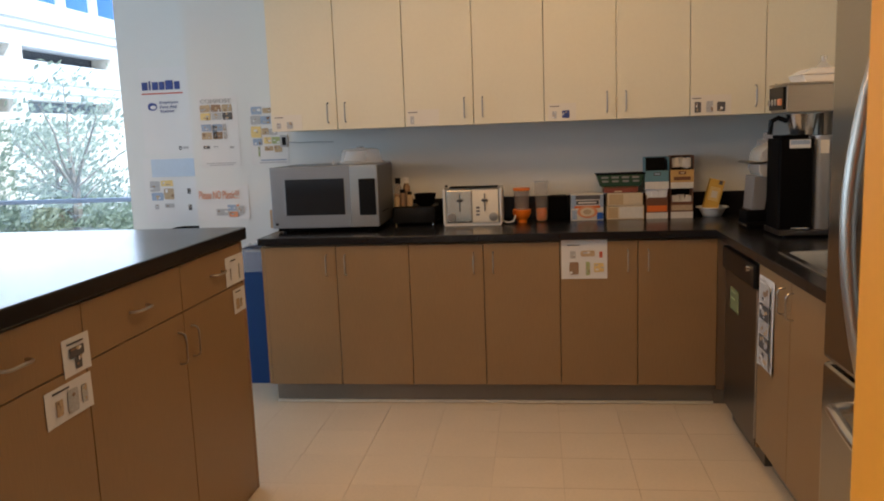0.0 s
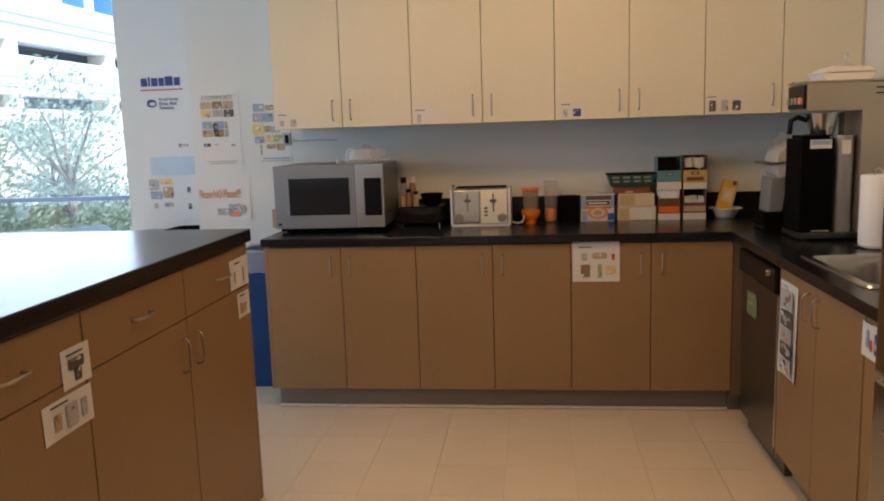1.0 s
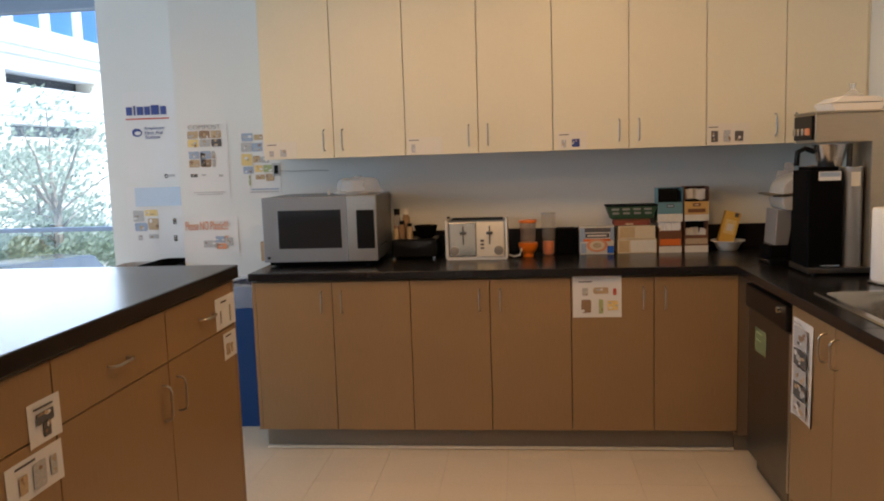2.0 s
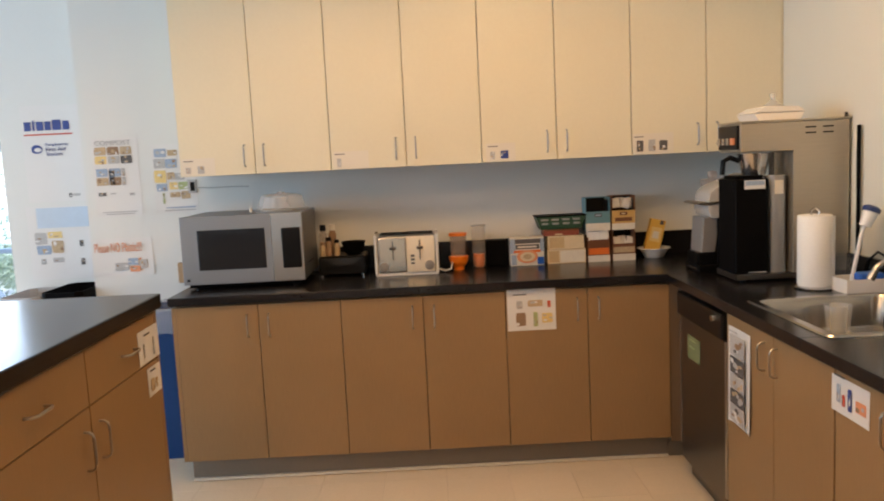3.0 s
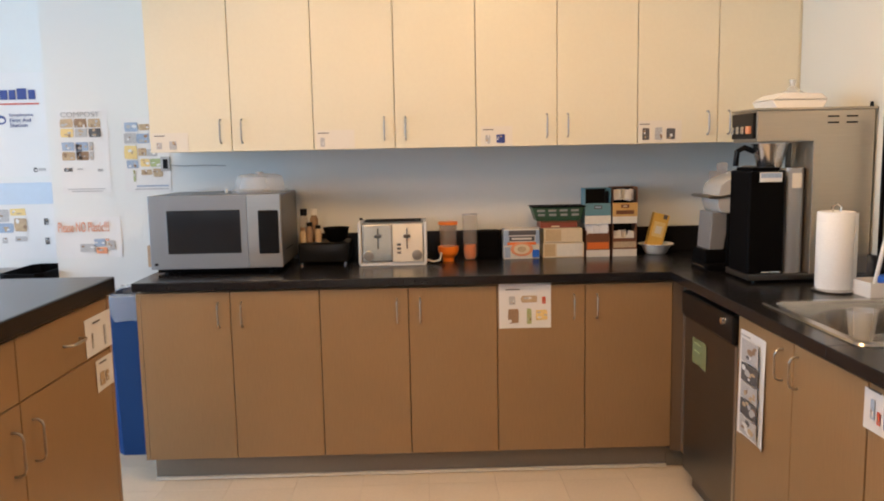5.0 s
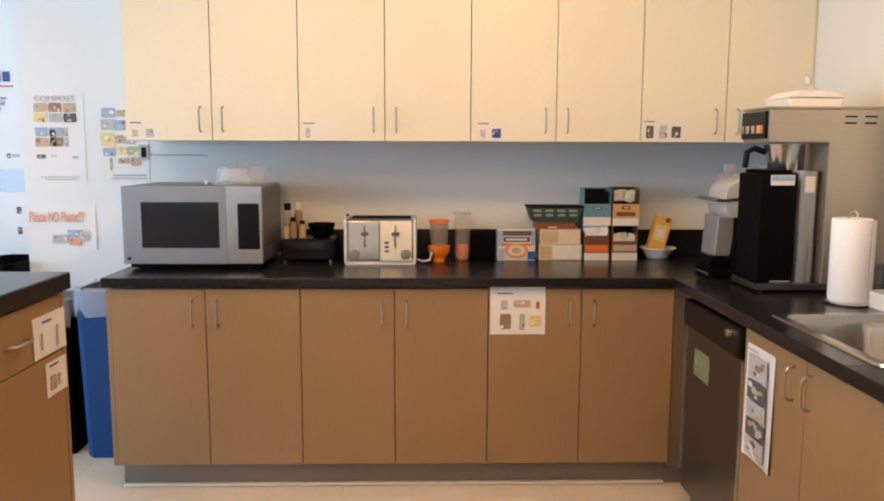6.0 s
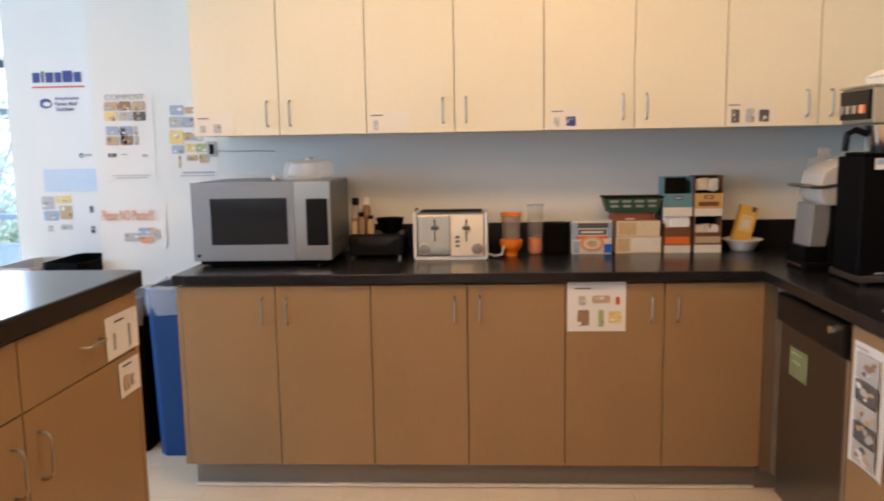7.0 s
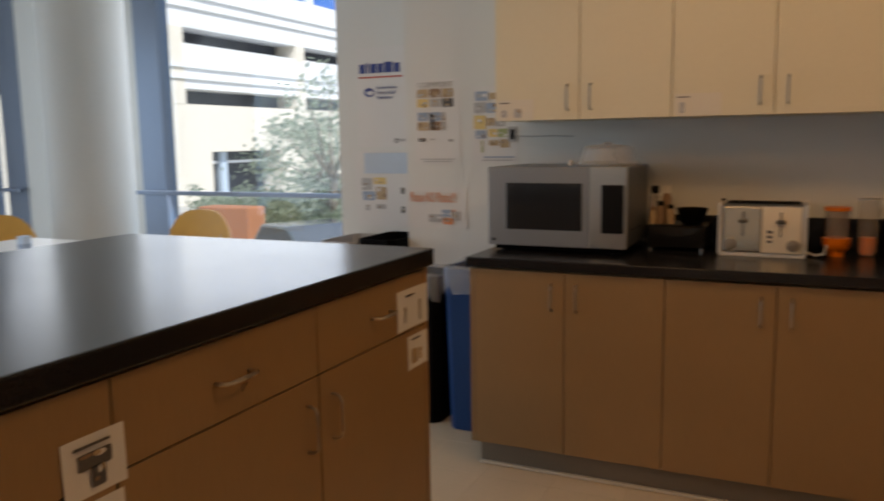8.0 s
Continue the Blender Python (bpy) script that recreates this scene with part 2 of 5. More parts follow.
def bm_lathe(profile, n=28, bm=None, at=(0, 0, 0)):
    bm = bm or bmesh.new()
    rings = []
    for r, z in profile:
        rings.append([bm.verts.new((at[0] + r * math.cos(2 * math.pi * k / n), at[1] + r * math.sin(2 * math.pi * k / n), at[2] + z)) for k in range(n)])
    for a, b in zip(rings, rings[1:]):
        for k in range(n):
            bm.faces.new((a[k], a[(k + 1) % n], b[(k + 1) % n], b[k]))
    if profile[0][0] > 1e-5:
        bm.faces.new(list(reversed(rings[0])))
    if profile[-1][0] > 1e-5:
        bm.faces.new(rings[-1])
    bmesh.ops.remove_doubles(bm, verts=bm.verts, dist=1e-6)
    return bm


def bm_tube(points, r, n=10, bm=None):
    bm = bm or bmesh.new()
    pts = [Vector(p) for p in points]
    rings = []
    for i, p in enumerate(pts):
        d = (pts[min(i + 1, len(pts) - 1)] - pts[max(i - 1, 0)]).normalized()
        side = d.cross(Vector((0.13, 0.31, 0.94))).normalized()
        up = side.cross(d)
        rings.append([bm.verts.new(p + (side * math.cos(2 * math.pi * k / n) + up * math.sin(2 * math.pi * k / n)) * r) for k in range(n)])
    for a, b in zip(rings, rings[1:]):
        for k in range(n):
            bm.faces.new((a[k], a[(k + 1) % n], b[(k + 1) % n], b[k]))
    bm.faces.new(list(reversed(rings[0])))
    bm.faces.new(rings[-1])
    return bm


def bm_prism(outline, axis, lo, hi, bevel=0.0):
    """A prism of an outline in the plane across the axis ('x': (y, z); 'y': (x, z); 'z': (x, y))."""
    bm = bmesh.new()
    def put(p, w):
        return {'x': (w, p[0], p[1]), 'y': (p[0], w, p[1]), 'z': (p[0], p[1], w)}[axis]
    a = [bm.verts.new(put(p, lo)) for p in outline]
    b = [bm.verts.new(put(p, hi)) for p in outline]
    bm.faces.new(a)
    bm.faces.new(list(reversed(b)))
    n = len(outline)
    for k in range(n):
        bm.faces.new((a[k], b[k], b[(k + 1) % n], a[(k + 1) % n]))
    bmesh.ops.recalc_face_normals(bm, faces=bm.faces)
    if bevel:
        bmesh.ops.bevel(bm, geom=list(bm.edges), offset=bevel, segments=2, affect='EDGES', profile=0.6)
    return bm


def mesh_of(name, bm, material, smooth=False):
    bmesh.ops.recalc_face_normals(bm, faces=bm.faces)
    me = bpy.data.meshes.new(name)
    bm.to_mesh(me)
    bm.free()
    me.materials.append(M[material])
    if smooth:
        me.shade_smooth()
        me.set_sharp_from_angle(angle=radians(40))
    return me


def part(name, bm, material, parent, label="", smooth=False):
    ob = new(name, mesh_of(name, bm, material, smooth))
    ob.parent = parent
    if label:
        ob["label"] = label
    return ob


def thing(name, label, category, loc=(0, 0, 0), rz=0.0, group="", kind=""):
    ob = new(name)
    ob.empty_display_size = 0.1
    ob.matrix_world = pose(*loc, 0, 0, rz)
    return tagged(ob, label, category, group, kind)


def solid(name, bm, material, label="", category="", kind="", group="", smooth=False):
    return tagged(new(name, mesh_of(name, bm, material, smooth)), label, category, group, kind)


def handle_bm(x, y, z0, z1, out=0.028, r=0.0038, axis='-y'):
    """A bow handle standing off a front; upright between z0 and z1."""
    zs = [z0, z0, z0 + 0.006, z0 + 0.018, z1 - 0.018, z1 - 0.006, z1, z1]
    os = [0, 0.5 * out, 0.85 * out, out, out, 0.85 * out, 0.5 * out, 0]
    pts = []
    for z, o in zip(zs, os):
        pts.append({'-y': (x, y - o, z), '-x': (x - o, y, z), '+x': (x + o, y, z)}[axis])
    return bm_tube(pts, r, 8)


def bar_handle_bm(x, y0, y1, z, out=0.028, r=0.0045):
    """A level bow handle on a front that faces +x."""
    ys = [y0, y0, y0 + 0.006, y0 + 0.018, y1 - 0.018, y1 - 0.006, y1, y1]
    os = [0, 0.5 * out, 0.85 * out, out, out, 0.85 * out, 0.5 * out, 0]
    return bm_tube([(x + o, y, z) for y, o in zip(ys, os)], r, 8)


# ---- structure ----
Z0 = -0.026         # floor
WALL_Y = 0.70       # kitchen back wall
WALL_X = 3.06       # kitchen side wall
CEIL = 2.95
WIN_Y = 2.40        # window wall
WEST = -6.8
SOUTH = -7.5
TOP = 0.925         # worktop height
LIP = 0.885

floor = solid("floor", bm_box((WEST, SOUTH, Z0 - 0.12), (WALL_X + 0.2, WIN_Y + 0.15, Z0 - 0.004)), "grout", "pale cream vinyl tile floor, slightly worn", "floor", "structure")
# ceiling is unseen; it shuts the sun out of the room
solid("ceiling", bm_box((WEST - 0.2, SOUTH - 0.2, CEIL), (WALL_X + 0.2, WIN_Y + 0.4, CEIL + 0.2)), "ceiling", "plain white painted ceiling, out of view, keeping the sun out", "ceiling", "structure")
solid("wall_back", bm_box((-0.70, WALL_Y, Z0), (WALL_X, WALL_Y + 0.14, CEIL)), "wall", "white painted wall behind the worktop", "wall", "structure")
solid("wall_pier", bm_box((-1.30, 0.98, Z0), (-0.70, 1.20, CEIL)), "wall", "white painted pier beside the window", "wall", "structure")
solid("wall_pier_side", bm_box((-1.30, 1.20, Z0), (-1.16, WIN_Y, CEIL)), "wall", "white painted return wall beside the window", "wall", "structure")
solid("wall_east", bm_box((WALL_X, SOUTH, Z0), (WALL_X + 0.2, WALL_Y + 0.14, CEIL)), "wall_warm_lit", "white side wall by the sink, warm lamplight put into its colour", "wall", "structure")
# unseen wall added to close the room against the sun
solid("wall_south", bm_box((WEST, SOUTH - 0.2, Z0), (WALL_X + 0.2, SOUTH, CEIL)), "wall", "plain white wall added out of view to keep the sun out", "wall", "structure")
solid("wall_partition", bm_box((1.722, -3.56, Z0), (WALL_X, -3.44, CEIL), 0.004), "orange_wall", "bright orange painted partition wall beside the refrigerator", "wall", "structure")


def window_wall(name, axis, fixed, lo, hi, bays, thick, out, wd=0.09):
    """A glazed wall: sill beam, head beam, mullions, panes and a guard rail."""
    w = thing(name, "floor-to-head window with blue-grey metal frames and a guard rail", "window", kind="structure")
    def bx(a0, a1, b0, b1, z0, z1, bev=0.004):
        if axis == 'y':
            return bm_box((a0, fixed + b0, z0), (a1, fixed + b1, z1), bev)
        return bm_box((fixed + b0, a0, z0), (fixed + b1, a1, z1), bev)
    s = out
    part("window_sill", bx(lo, hi, min(0, s * thick), max(0, s * thick), Z0, 0.10), "frame", w)
    part("window_head", bx(lo, hi, min(0, s * thick), max(0, s * thick), 2.78, CEIL), "frame", w, "dark blue-grey window head")
    step = (hi - lo) / bays
    for k in range(bays + 1):
        c = lo + k * step
        part("mullion", bx(max(lo, c - wd), min(hi, c + wd), min(0, s * thick), max(0, s * thick), 0.10, 2.78), "frame", w)
    for k in range(bays):
        c = lo + k * step
        p = part("pane", bx(c + wd, c + step - wd, s * thick * 0.5 - 0.004, s * thick * 0.5 + 0.004, 0.10, 2.78, 0), "glass", w)
        p.visible_shadow = False
    part("guard_rail", bx(lo, hi, -s * 0.07 - 0.02, -s * 0.07 + 0.02, 0.965, 1.003, 0.006), "frame", w, "grey metal guard rail across the glass")
    return w


window_wall("window_1", 'y', WIN_Y, -4.37, -1.30, 1, 0.14, 1, 0.29)
window_wall("window_2", 'y', WIN_Y, WEST, -5.95, 1, 0.14, 1, 0.30)
solid("wall_window_pier", bm_box((-5.95, WIN_Y + 0.01, Z0), (-4.37, WIN_Y + 0.15, CEIL)), "wall", "white painted wall between the windows", "wall", "structure")
# west glazing is unseen, added as the source of the bluish side light
window_wall("unseen_west_window", 'x', WEST, -7.2, 1.4, 4, 0.14, -1)
# unseen west walls added to close the room against the sun
solid("wall_west", bm_box((WEST - 0.2, SOUTH, Z0), (WEST, -7.2, CEIL)), "wall", "plain white wall added out of view to keep the sun out", "wall", "structure")
solid("wall_west_corner", bm_box((WEST - 0.2, 1.4, Z0), (WEST, WIN_Y + 0.14, CEIL)), "wall", "plain white wall added out of view to keep the sun out", "wall", "structure")
solid("column", bm_cyl((-4.17, 1.66, Z0), 0.335, 0.335, CEIL - Z0, 48), "concrete", "round white painted concrete column by the window", "column", "structure", smooth=True)


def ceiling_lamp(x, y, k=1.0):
    c = thing("ceiling_light", "unseen round recessed warm ceiling downlight", "ceiling light", (x, y, CEIL), group="recessed ceiling downlights")
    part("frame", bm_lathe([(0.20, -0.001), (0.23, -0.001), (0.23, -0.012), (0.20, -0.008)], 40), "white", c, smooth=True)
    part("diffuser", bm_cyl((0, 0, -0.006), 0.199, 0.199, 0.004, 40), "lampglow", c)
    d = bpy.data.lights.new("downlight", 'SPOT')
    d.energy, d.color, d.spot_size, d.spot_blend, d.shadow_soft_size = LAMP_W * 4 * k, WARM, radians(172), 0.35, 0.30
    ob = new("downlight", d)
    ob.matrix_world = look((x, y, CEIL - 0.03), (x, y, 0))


# fittings are out of view; these two follow the warm highlights and backsplash shadow
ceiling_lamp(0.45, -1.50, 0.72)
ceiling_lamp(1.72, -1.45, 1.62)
# added fill: one brightens the sink run, one the room behind
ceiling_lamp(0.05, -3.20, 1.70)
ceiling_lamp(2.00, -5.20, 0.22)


# ---- base cabinets along the back wall ----
def base_cabinet(loc, width, label, group=""):
    c = thing("base_cabinet", label, "cabinet", loc, group=group)
    part("carcass", bm_box((0.002, 0.022, 0.125), (width - 0.002, 0.66, LIP - Z0 - 0.002), 0.001), "gap", c)
    part("toe_kick", bm_box((0.0, 0.07, 0.004), (width, 0.09, 0.125)), "toe", c, "grey vinyl toe kick")
    part("toe_trim", bm_box((0.0, 0.050, 0.004), (width, 0.0695, 0.016), 0.002), "cardwhite", c, "pale strip along the floor")
    for k in range(2):
        x0 = k * width / 2
        d = part("door", bm_box((x0 + 0.002, 0, 0.125), (x0 + width / 2 - 0.002, 0.020, LIP - Z0 - 0.012), 0.0015), "laminate", c)
        hx = width / 2 + (-0.052 if k == 0 else 0.052)
        part("handle", handle_bm(hx, 0, 0.742, 0.852), "nickel", d, "slim satin nickel bow handle", True)
    return c


bc = base_cabinet((-0.025, 0, Z0), 0.80, "brown wood-grain laminate base cabinet with two closed doors", "base cabinets under the worktop")
for k in (1, 2):
    copy_thing(bc, pose(-0.025 + 0.80 * k, 0, Z0))
solid("end_panel", bm_box((-0.043, 0.001, Z0 + 0.125), (-0.025, 0.68, LIP - 0.012)), "laminate", "brown laminate panel closing the cabinet run", "panel")
# filler takes the dark gap colour as its shade
solid("corner_filler", bm_prism([(2.376, 0.004), (2.376, 0.66), (2.44, 0.66), (2.44, -0.15), (2.424, -0.15), (2.424, 0.004)], 'z', Z0 + 0.1, LIP), "gap", "brown corner filler with the recess shade put into its colour", "filler panel")
solid("corner_toe_kick", bm_box((2.378, 0.072, Z0), (2.60, 0.088, Z0 + 0.124)), "toe", "grey vinyl toe kick in the corner", "toe kick")


# ---- side run: dishwasher, sink cabinet, further cabinet ----
FX = 2.377


def dishwasher():
    c = thing("dishwasher", "built-in dishwasher with dark steel door and black control panel", "dishwasher", (FX, -0.737, Z0))
    part("tub", bm_box((0.03, 0.0, 0.12), (0.62, 0.572, 0.895)), "gap", c)
    d = part("door", bm_box((0.0, 0.003, 0.095), (0.03, 0.569, 0.779), 0.004), "steel_dark", c, "dark brushed steel door")
    part("edge_trim", bm_box((-0.003, 0.0, 0.13), (0.02, 0.016, 0.779), 0.002), "steel", d, "bright steel door edge")
    p = part("control_panel", bm_box((-0.018, 0.003, 0.785), (0.03, 0.569, 0.893), 0.01), "black", c, "glossy black control panel")
    part("knob", bm_lathe([(0.0, 0.016), (0.013, 0.014), (0.015, 0.0)], 20), "chrome", p, "small chrome knob", True).matrix_basis = pose(-0.018, 0.082, 0.862, 0, -90, 0)
    part("kick_plate", bm_box((0.045, 0.003, 0.004), (0.08, 0.569, 0.092)), "steel_dark", c)


dishwasher()


def side_cabinet(y_far, y_near, handles, label):
    """A base cabinet that faces -x; handles: y of each door's handle, doors split evenly."""
    w = y_far - y_near
    n = len(handles)
    c = thing("base_cabinet", label, "cabinet", (FX, y_near, Z0), group="base cabinets by the sink")
    if n == 2 and y_far > -1:
        car = [(0.022, 0.002), (0.64, 0.002), (0.64, w - 0.002), (0.022, w - 0.002)]
        part("carcass", bm_prism(car, 'z', 0.125, 0.66), "gap", c)
    else:
        part("carcass", bm_box((0.022, 0.002, 0.125), (0.64, w - 0.002, LIP - Z0 - 0.002)), "gap", c)
    part("toe_kick", bm_box((0.07, 0, 0.004), (0.09, w, 0.125)), "toe", c, "grey vinyl toe kick")
    for k in range(n):
        a, b = w * k / n, w * (k + 1) / n
        d = part("door", bm_box((0, a + 0.002, 0.125), (0.02, b - 0.002, LIP - Z0 - 0.012), 0.0015), "laminate", c)
        part("handle", handle_bm(0, handles[k] - y_near, 0.765, 0.865, axis='-x'), "nickel", d, "slim satin nickel bow handle", True)


side_cabinet(-0.760, -1.570, (-1.195, -1.095), "brown laminate sink cabinet with two closed doors")
side_cabinet(-1.60, -2.36, (-2.10, -1.85), "brown laminate base cabinet beside the refrigerator")
solid("filler_strip", bm_box((FX + 0.003, -0.758, Z0 + 0.1), (FX + 0.05, -0.739, LIP)), "laminate", "narrow brown laminate strip beside the dishwasher", "filler panel")
solid("filler_strip", bm_box((FX + 0.003, -1.598, Z0 + 0.1), (FX + 0.05, -1.572, LIP)), "laminate", "narrow brown laminate strip between cabinets", "filler panel")

# worktop: L shape with a sink cut-out
SX0, SX1, SY0, SY1 = 2.460, 2.965, -1.395, -0.800
wt = thing("worktop", "black speckled laminate worktop in an L shape", "worktop")
bm = bm_box((-0.05, -0.03, LIP), (WALL_X - 0.002, WALL_Y - 0.002, TOP), 0.005)
part("back_slab", bm, "counter", wt)
part("side_slab", bm_box((FX - 0.021, SY1, LIP), (WALL_X - 0.002, -0.0305, TOP), 0.003), "counter", wt)
part("sink_front_strip", bm_box((FX - 0.021, SY0, LIP), (SX0, SY1 - 0.0003, TOP), 0.003), "counter", wt)
part("sink_back_strip", bm_box((SX1, SY0, LIP), (WALL_X - 0.002, SY1 - 0.0003, TOP), 0.001), "counter", wt)
part("end_slab", bm_box((FX - 0.021, -2.375, LIP), (WALL_X - 0.002, SY0 - 0.0003, TOP), 0.003), "counter", wt)
part("backsplash", bm_box((0.62, WALL_Y - 0.022, TOP), (WALL_X - 0.022, WALL_Y - 0.001, TOP + 0.135), 0.003), "counter", wt, "low black backsplash")
part("side_backsplash", bm_box((WALL_X - 0.022, -2.375, TOP), (WALL_X - 0.001, WALL_Y - 0.001, TOP + 0.11), 0.003), "counter", wt, "low black backsplash")


def sink():
    c = thing("kitchen_sink", "stainless steel drop-in sink with a bright rim", "sink", (0, 0, 0))
    r = 0.028
    bm = bmesh.new()
    def ring(x0, x1, y0, y1, z, rad):
        vs = []
        for cx, cy, a0 in ((x1 - rad, y1 - rad, 0), (x0 + rad, y1 - rad, 90), (x0 + rad, y0 + rad, 180), (x1 - rad, y0 + rad, 270)):
            for k in range(6):
                a = radians(a0 + 18 * k)
                vs.append(bm.verts.new((cx + rad * math.cos(a), cy + rad * math.sin(a), z)))
        return vs
    rings = [ring(SX0 - r, SX1 + r, SY0 - r, SY1 + r, TOP + 0.001, 0.04), ring(SX0 - r + 0.004, SX1 + r - 0.004, SY0 - r + 0.004, SY1 + r - 0.004, TOP + 0.007, 0.04),
             ring(SX0 + 0.004, SX1 - 0.004, SY0 + 0.004, SY1 - 0.004, TOP + 0.006, 0.05), ring(SX0 + 0.012, SX1 - 0.012, SY0 + 0.012, SY1 - 0.012, TOP - 0.01, 0.05),
             ring(SX0 + 0.02, SX1 - 0.02, SY0 + 0.02, SY1 - 0.02, TOP - 0.112, 0.05), ring(SX0 + 0.06, SX1 - 0.06, SY0 + 0.06, SY1 - 0.06, TOP - 0.140, 0.04)]
    for a, b in zip(rings, rings[1:]):
        for k in range(24):
            bm.faces.new((a[k], a[(k + 1) % 24], b[(k + 1) % 24], b[k]))
    bm.faces.new(rings[-1])
    part("basin", bm, "sink", c, smooth=True)
    part("drain", bm_lathe([(0.0, 0.004), (0.03, 0.003), (0.042, 0.006), (0.045, 0.0)], 24, at=((SX0 + SX1) / 2, (SY0 + SY1) / 2, TOP - 0.141)), "chrome", c, smooth=True)


sink()


def faucet():
    c = thing("faucet", "chrome kitchen faucet with a low arched spout", "faucet", (3.005, -1.05, TOP))
    part("base", bm_lathe([(0.03, 0.0), (0.03, 0.012), (0.02, 0.03), (0.018, 0.07), (0.0, 0.075)], 24), "chrome", c, smooth=True)
    knots = [(0, 0.06), (0, 0.13), (-0.012, 0.155), (-0.045, 0.172), (-0.09, 0.178), (-0.14, 0.178), (-0.185, 0.168), (-0.212, 0.150), (-0.228, 0.122)]
    part("spout", bm_tube([(x, 0, z) for x, z in knots], 0.012, 12), "chrome", c, smooth=True)
    part("aerator", bm_tube([(-0.226, 0, 0.128), (-0.236, 0, 0.108)], 0.0145, 12), "chrome", c, smooth=True)
    part("lever", bm_tube([(0, -0.02, 0.06), (0.0, -0.06, 0.085), (0.0, -0.10, 0.10)], 0.007), "chrome", c, smooth=True)


faucet()


# ---- wall cabinets ----
UZ, UH, UW, UX = 1.498, 0.93, 0.77, -0.03


def wall_cabinet(loc):
    c = thing("wall_cabinet", "cream laminate wall cabinet with two closed doors", "cabinet", loc, group="wall cabinets over the worktop")
    part("carcass", bm_box((0.001, 0.021, 0.001), (UW - 0.001, WALL_Y - 0.282, UH)), "cream", c)
    for k in range(2):
        d = part("door", bm_box((k * UW / 2 + 0.002, 0, 0), (k * UW / 2 + UW / 2 - 0.002, 0.019, UH), 0.0015), "cream", c)
        hx = UW / 2 + (-0.05 if k == 0 else 0.05)
        part("handle", handle_bm(hx, 0, 0.04, 0.148), "silver", d, "slim satin metal bow handle", True)
    return c


wc = wall_cabinet((UX, 0.28, UZ))
for k in (1, 2, 3):
    copy_thing(wc, pose(UX + UW * k, 0.28, UZ))
solid("filler_strip", bm_box((UX + UW * 4 + 0.001, 0.284, UZ), (WALL_X - 0.001, 0.40, UZ + UH)), "cream", "narrow cream strip between wall cabinet and wall", "filler panel")
solid("wall_cabinet_soffit", bm_box((UX, 0.30, UZ + UH + 0.002), (WALL_X, WALL_Y - 0.001, CEIL)), "wall", "white painted soffit above the wall cabinets", "soffit", "structure")


# ---- island ----
IX, IT = 0.250, 1.104
il = thing("island_counter", "bar-height island with a black laminate top, brown drawers and doors", "kitchen island", (0, 0, 0))
part("top", bm_box((-0.937, -3.62, IT - 0.050), (0.269, -1.000, IT), 0.005), "counter", il, "black laminate top, glossy")
part("carcass", bm_box((-0.90, -3.58, Z0), (IX - 0.022, -1.033, IT - 0.051)), "gap", il)
part("end_panel", bm_box((-0.915, -1.0325, Z0), (IX, -1.012, IT - 0.051), 0.001), "laminate", il)
part("back_panel", bm_box((-0.922, -3.58, Z0), (-0.9005, -1.0335, IT - 0.051), 0.001), "laminate", il)
GAP = 0.882         # between drawers and doors
ys = [-1.0335, -1.590, -2.180, -2.765, -3.58]
for k in range(4):
    a, b = ys[k + 1], ys[k]
    dr = part("drawer", bm_box((IX - 0.02, a + 0.0025, GAP + 0.002), (IX, b - 0.0025, IT - 0.060), 0.0015), "laminate", il)
    m = (a + b) / 2 + (0.02 if k == 0 else 0.0)
    part("drawer_handle", bar_handle_bm(IX, m - 0.05, m + 0.05, 0.962), "nickel", dr, "slim satin nickel bow handle", True)
    do = part("door", bm_box((IX - 0.02, a + 0.0025, Z0 + 0.004), (IX, b - 0.0025, GAP - 0.002), 0.0015), "laminate", il)
    hy = a + 0.052 if k % 2 == 0 else b - 0.05
    part("door_handle", handle_bm(IX, hy, 0.712, 0.822, axis='+x'), "nickel", do, "slim satin nickel bow handle", True)


# ---- refrigerator ----
def fridge():
    c = thing("refrigerator", "stainless steel french-door refrigerator with bowed handles", "refrigerator", (2.062, -3.295, Z0))
    part("body", bm_box((0.06, 0.0, 0.03), (0.96, 0.90, 1.80), 0.006), "steel_dark", c)
    for k in range(2):
        d = part("door", bm_box((0, 0.452 * k + 0.002, 0.985), (0.058, 0.452 * k + 0.446, 1.80), 0.012, seg=3), "fridge_steel", c)
        hy = 0.28 if k == 0 else 0.605
        pts = [(-0.002, hy, 1.02)] + [(-0.035 - 0.035 * math.sin(math.pi * j / 10), hy, 1.035 + 0.545 * j / 10) for j in range(11)] + [(-0.002, hy, 1.595)]
        part("handle", bm_tube(pts, 0.013, 12), "nickel", d, "bowed satin steel handle", True)
    f = part("freezer_drawer", bm_box((0, 0.002, 0.08), (0.058, 0.898, 0.977), 0.012, seg=3), "fridge_steel", c)
    pts = [(-0.002, 0.09, 0.925)] + [(-0.035 - 0.03 * math.sin(math.pi * j / 10), 0.10 + 0.64 * j / 10, 0.925) for j in range(11)] + [(-0.002, 0.75, 0.925)]
    part("handle", bm_tube(pts, 0.012, 12), "chrome", f, "bowed chrome handle", True)
    part("kick_grille", bm_box((0.03, 0.01, 0.0), (0.055, 0.89, 0.075)), "black", c)


fridge()


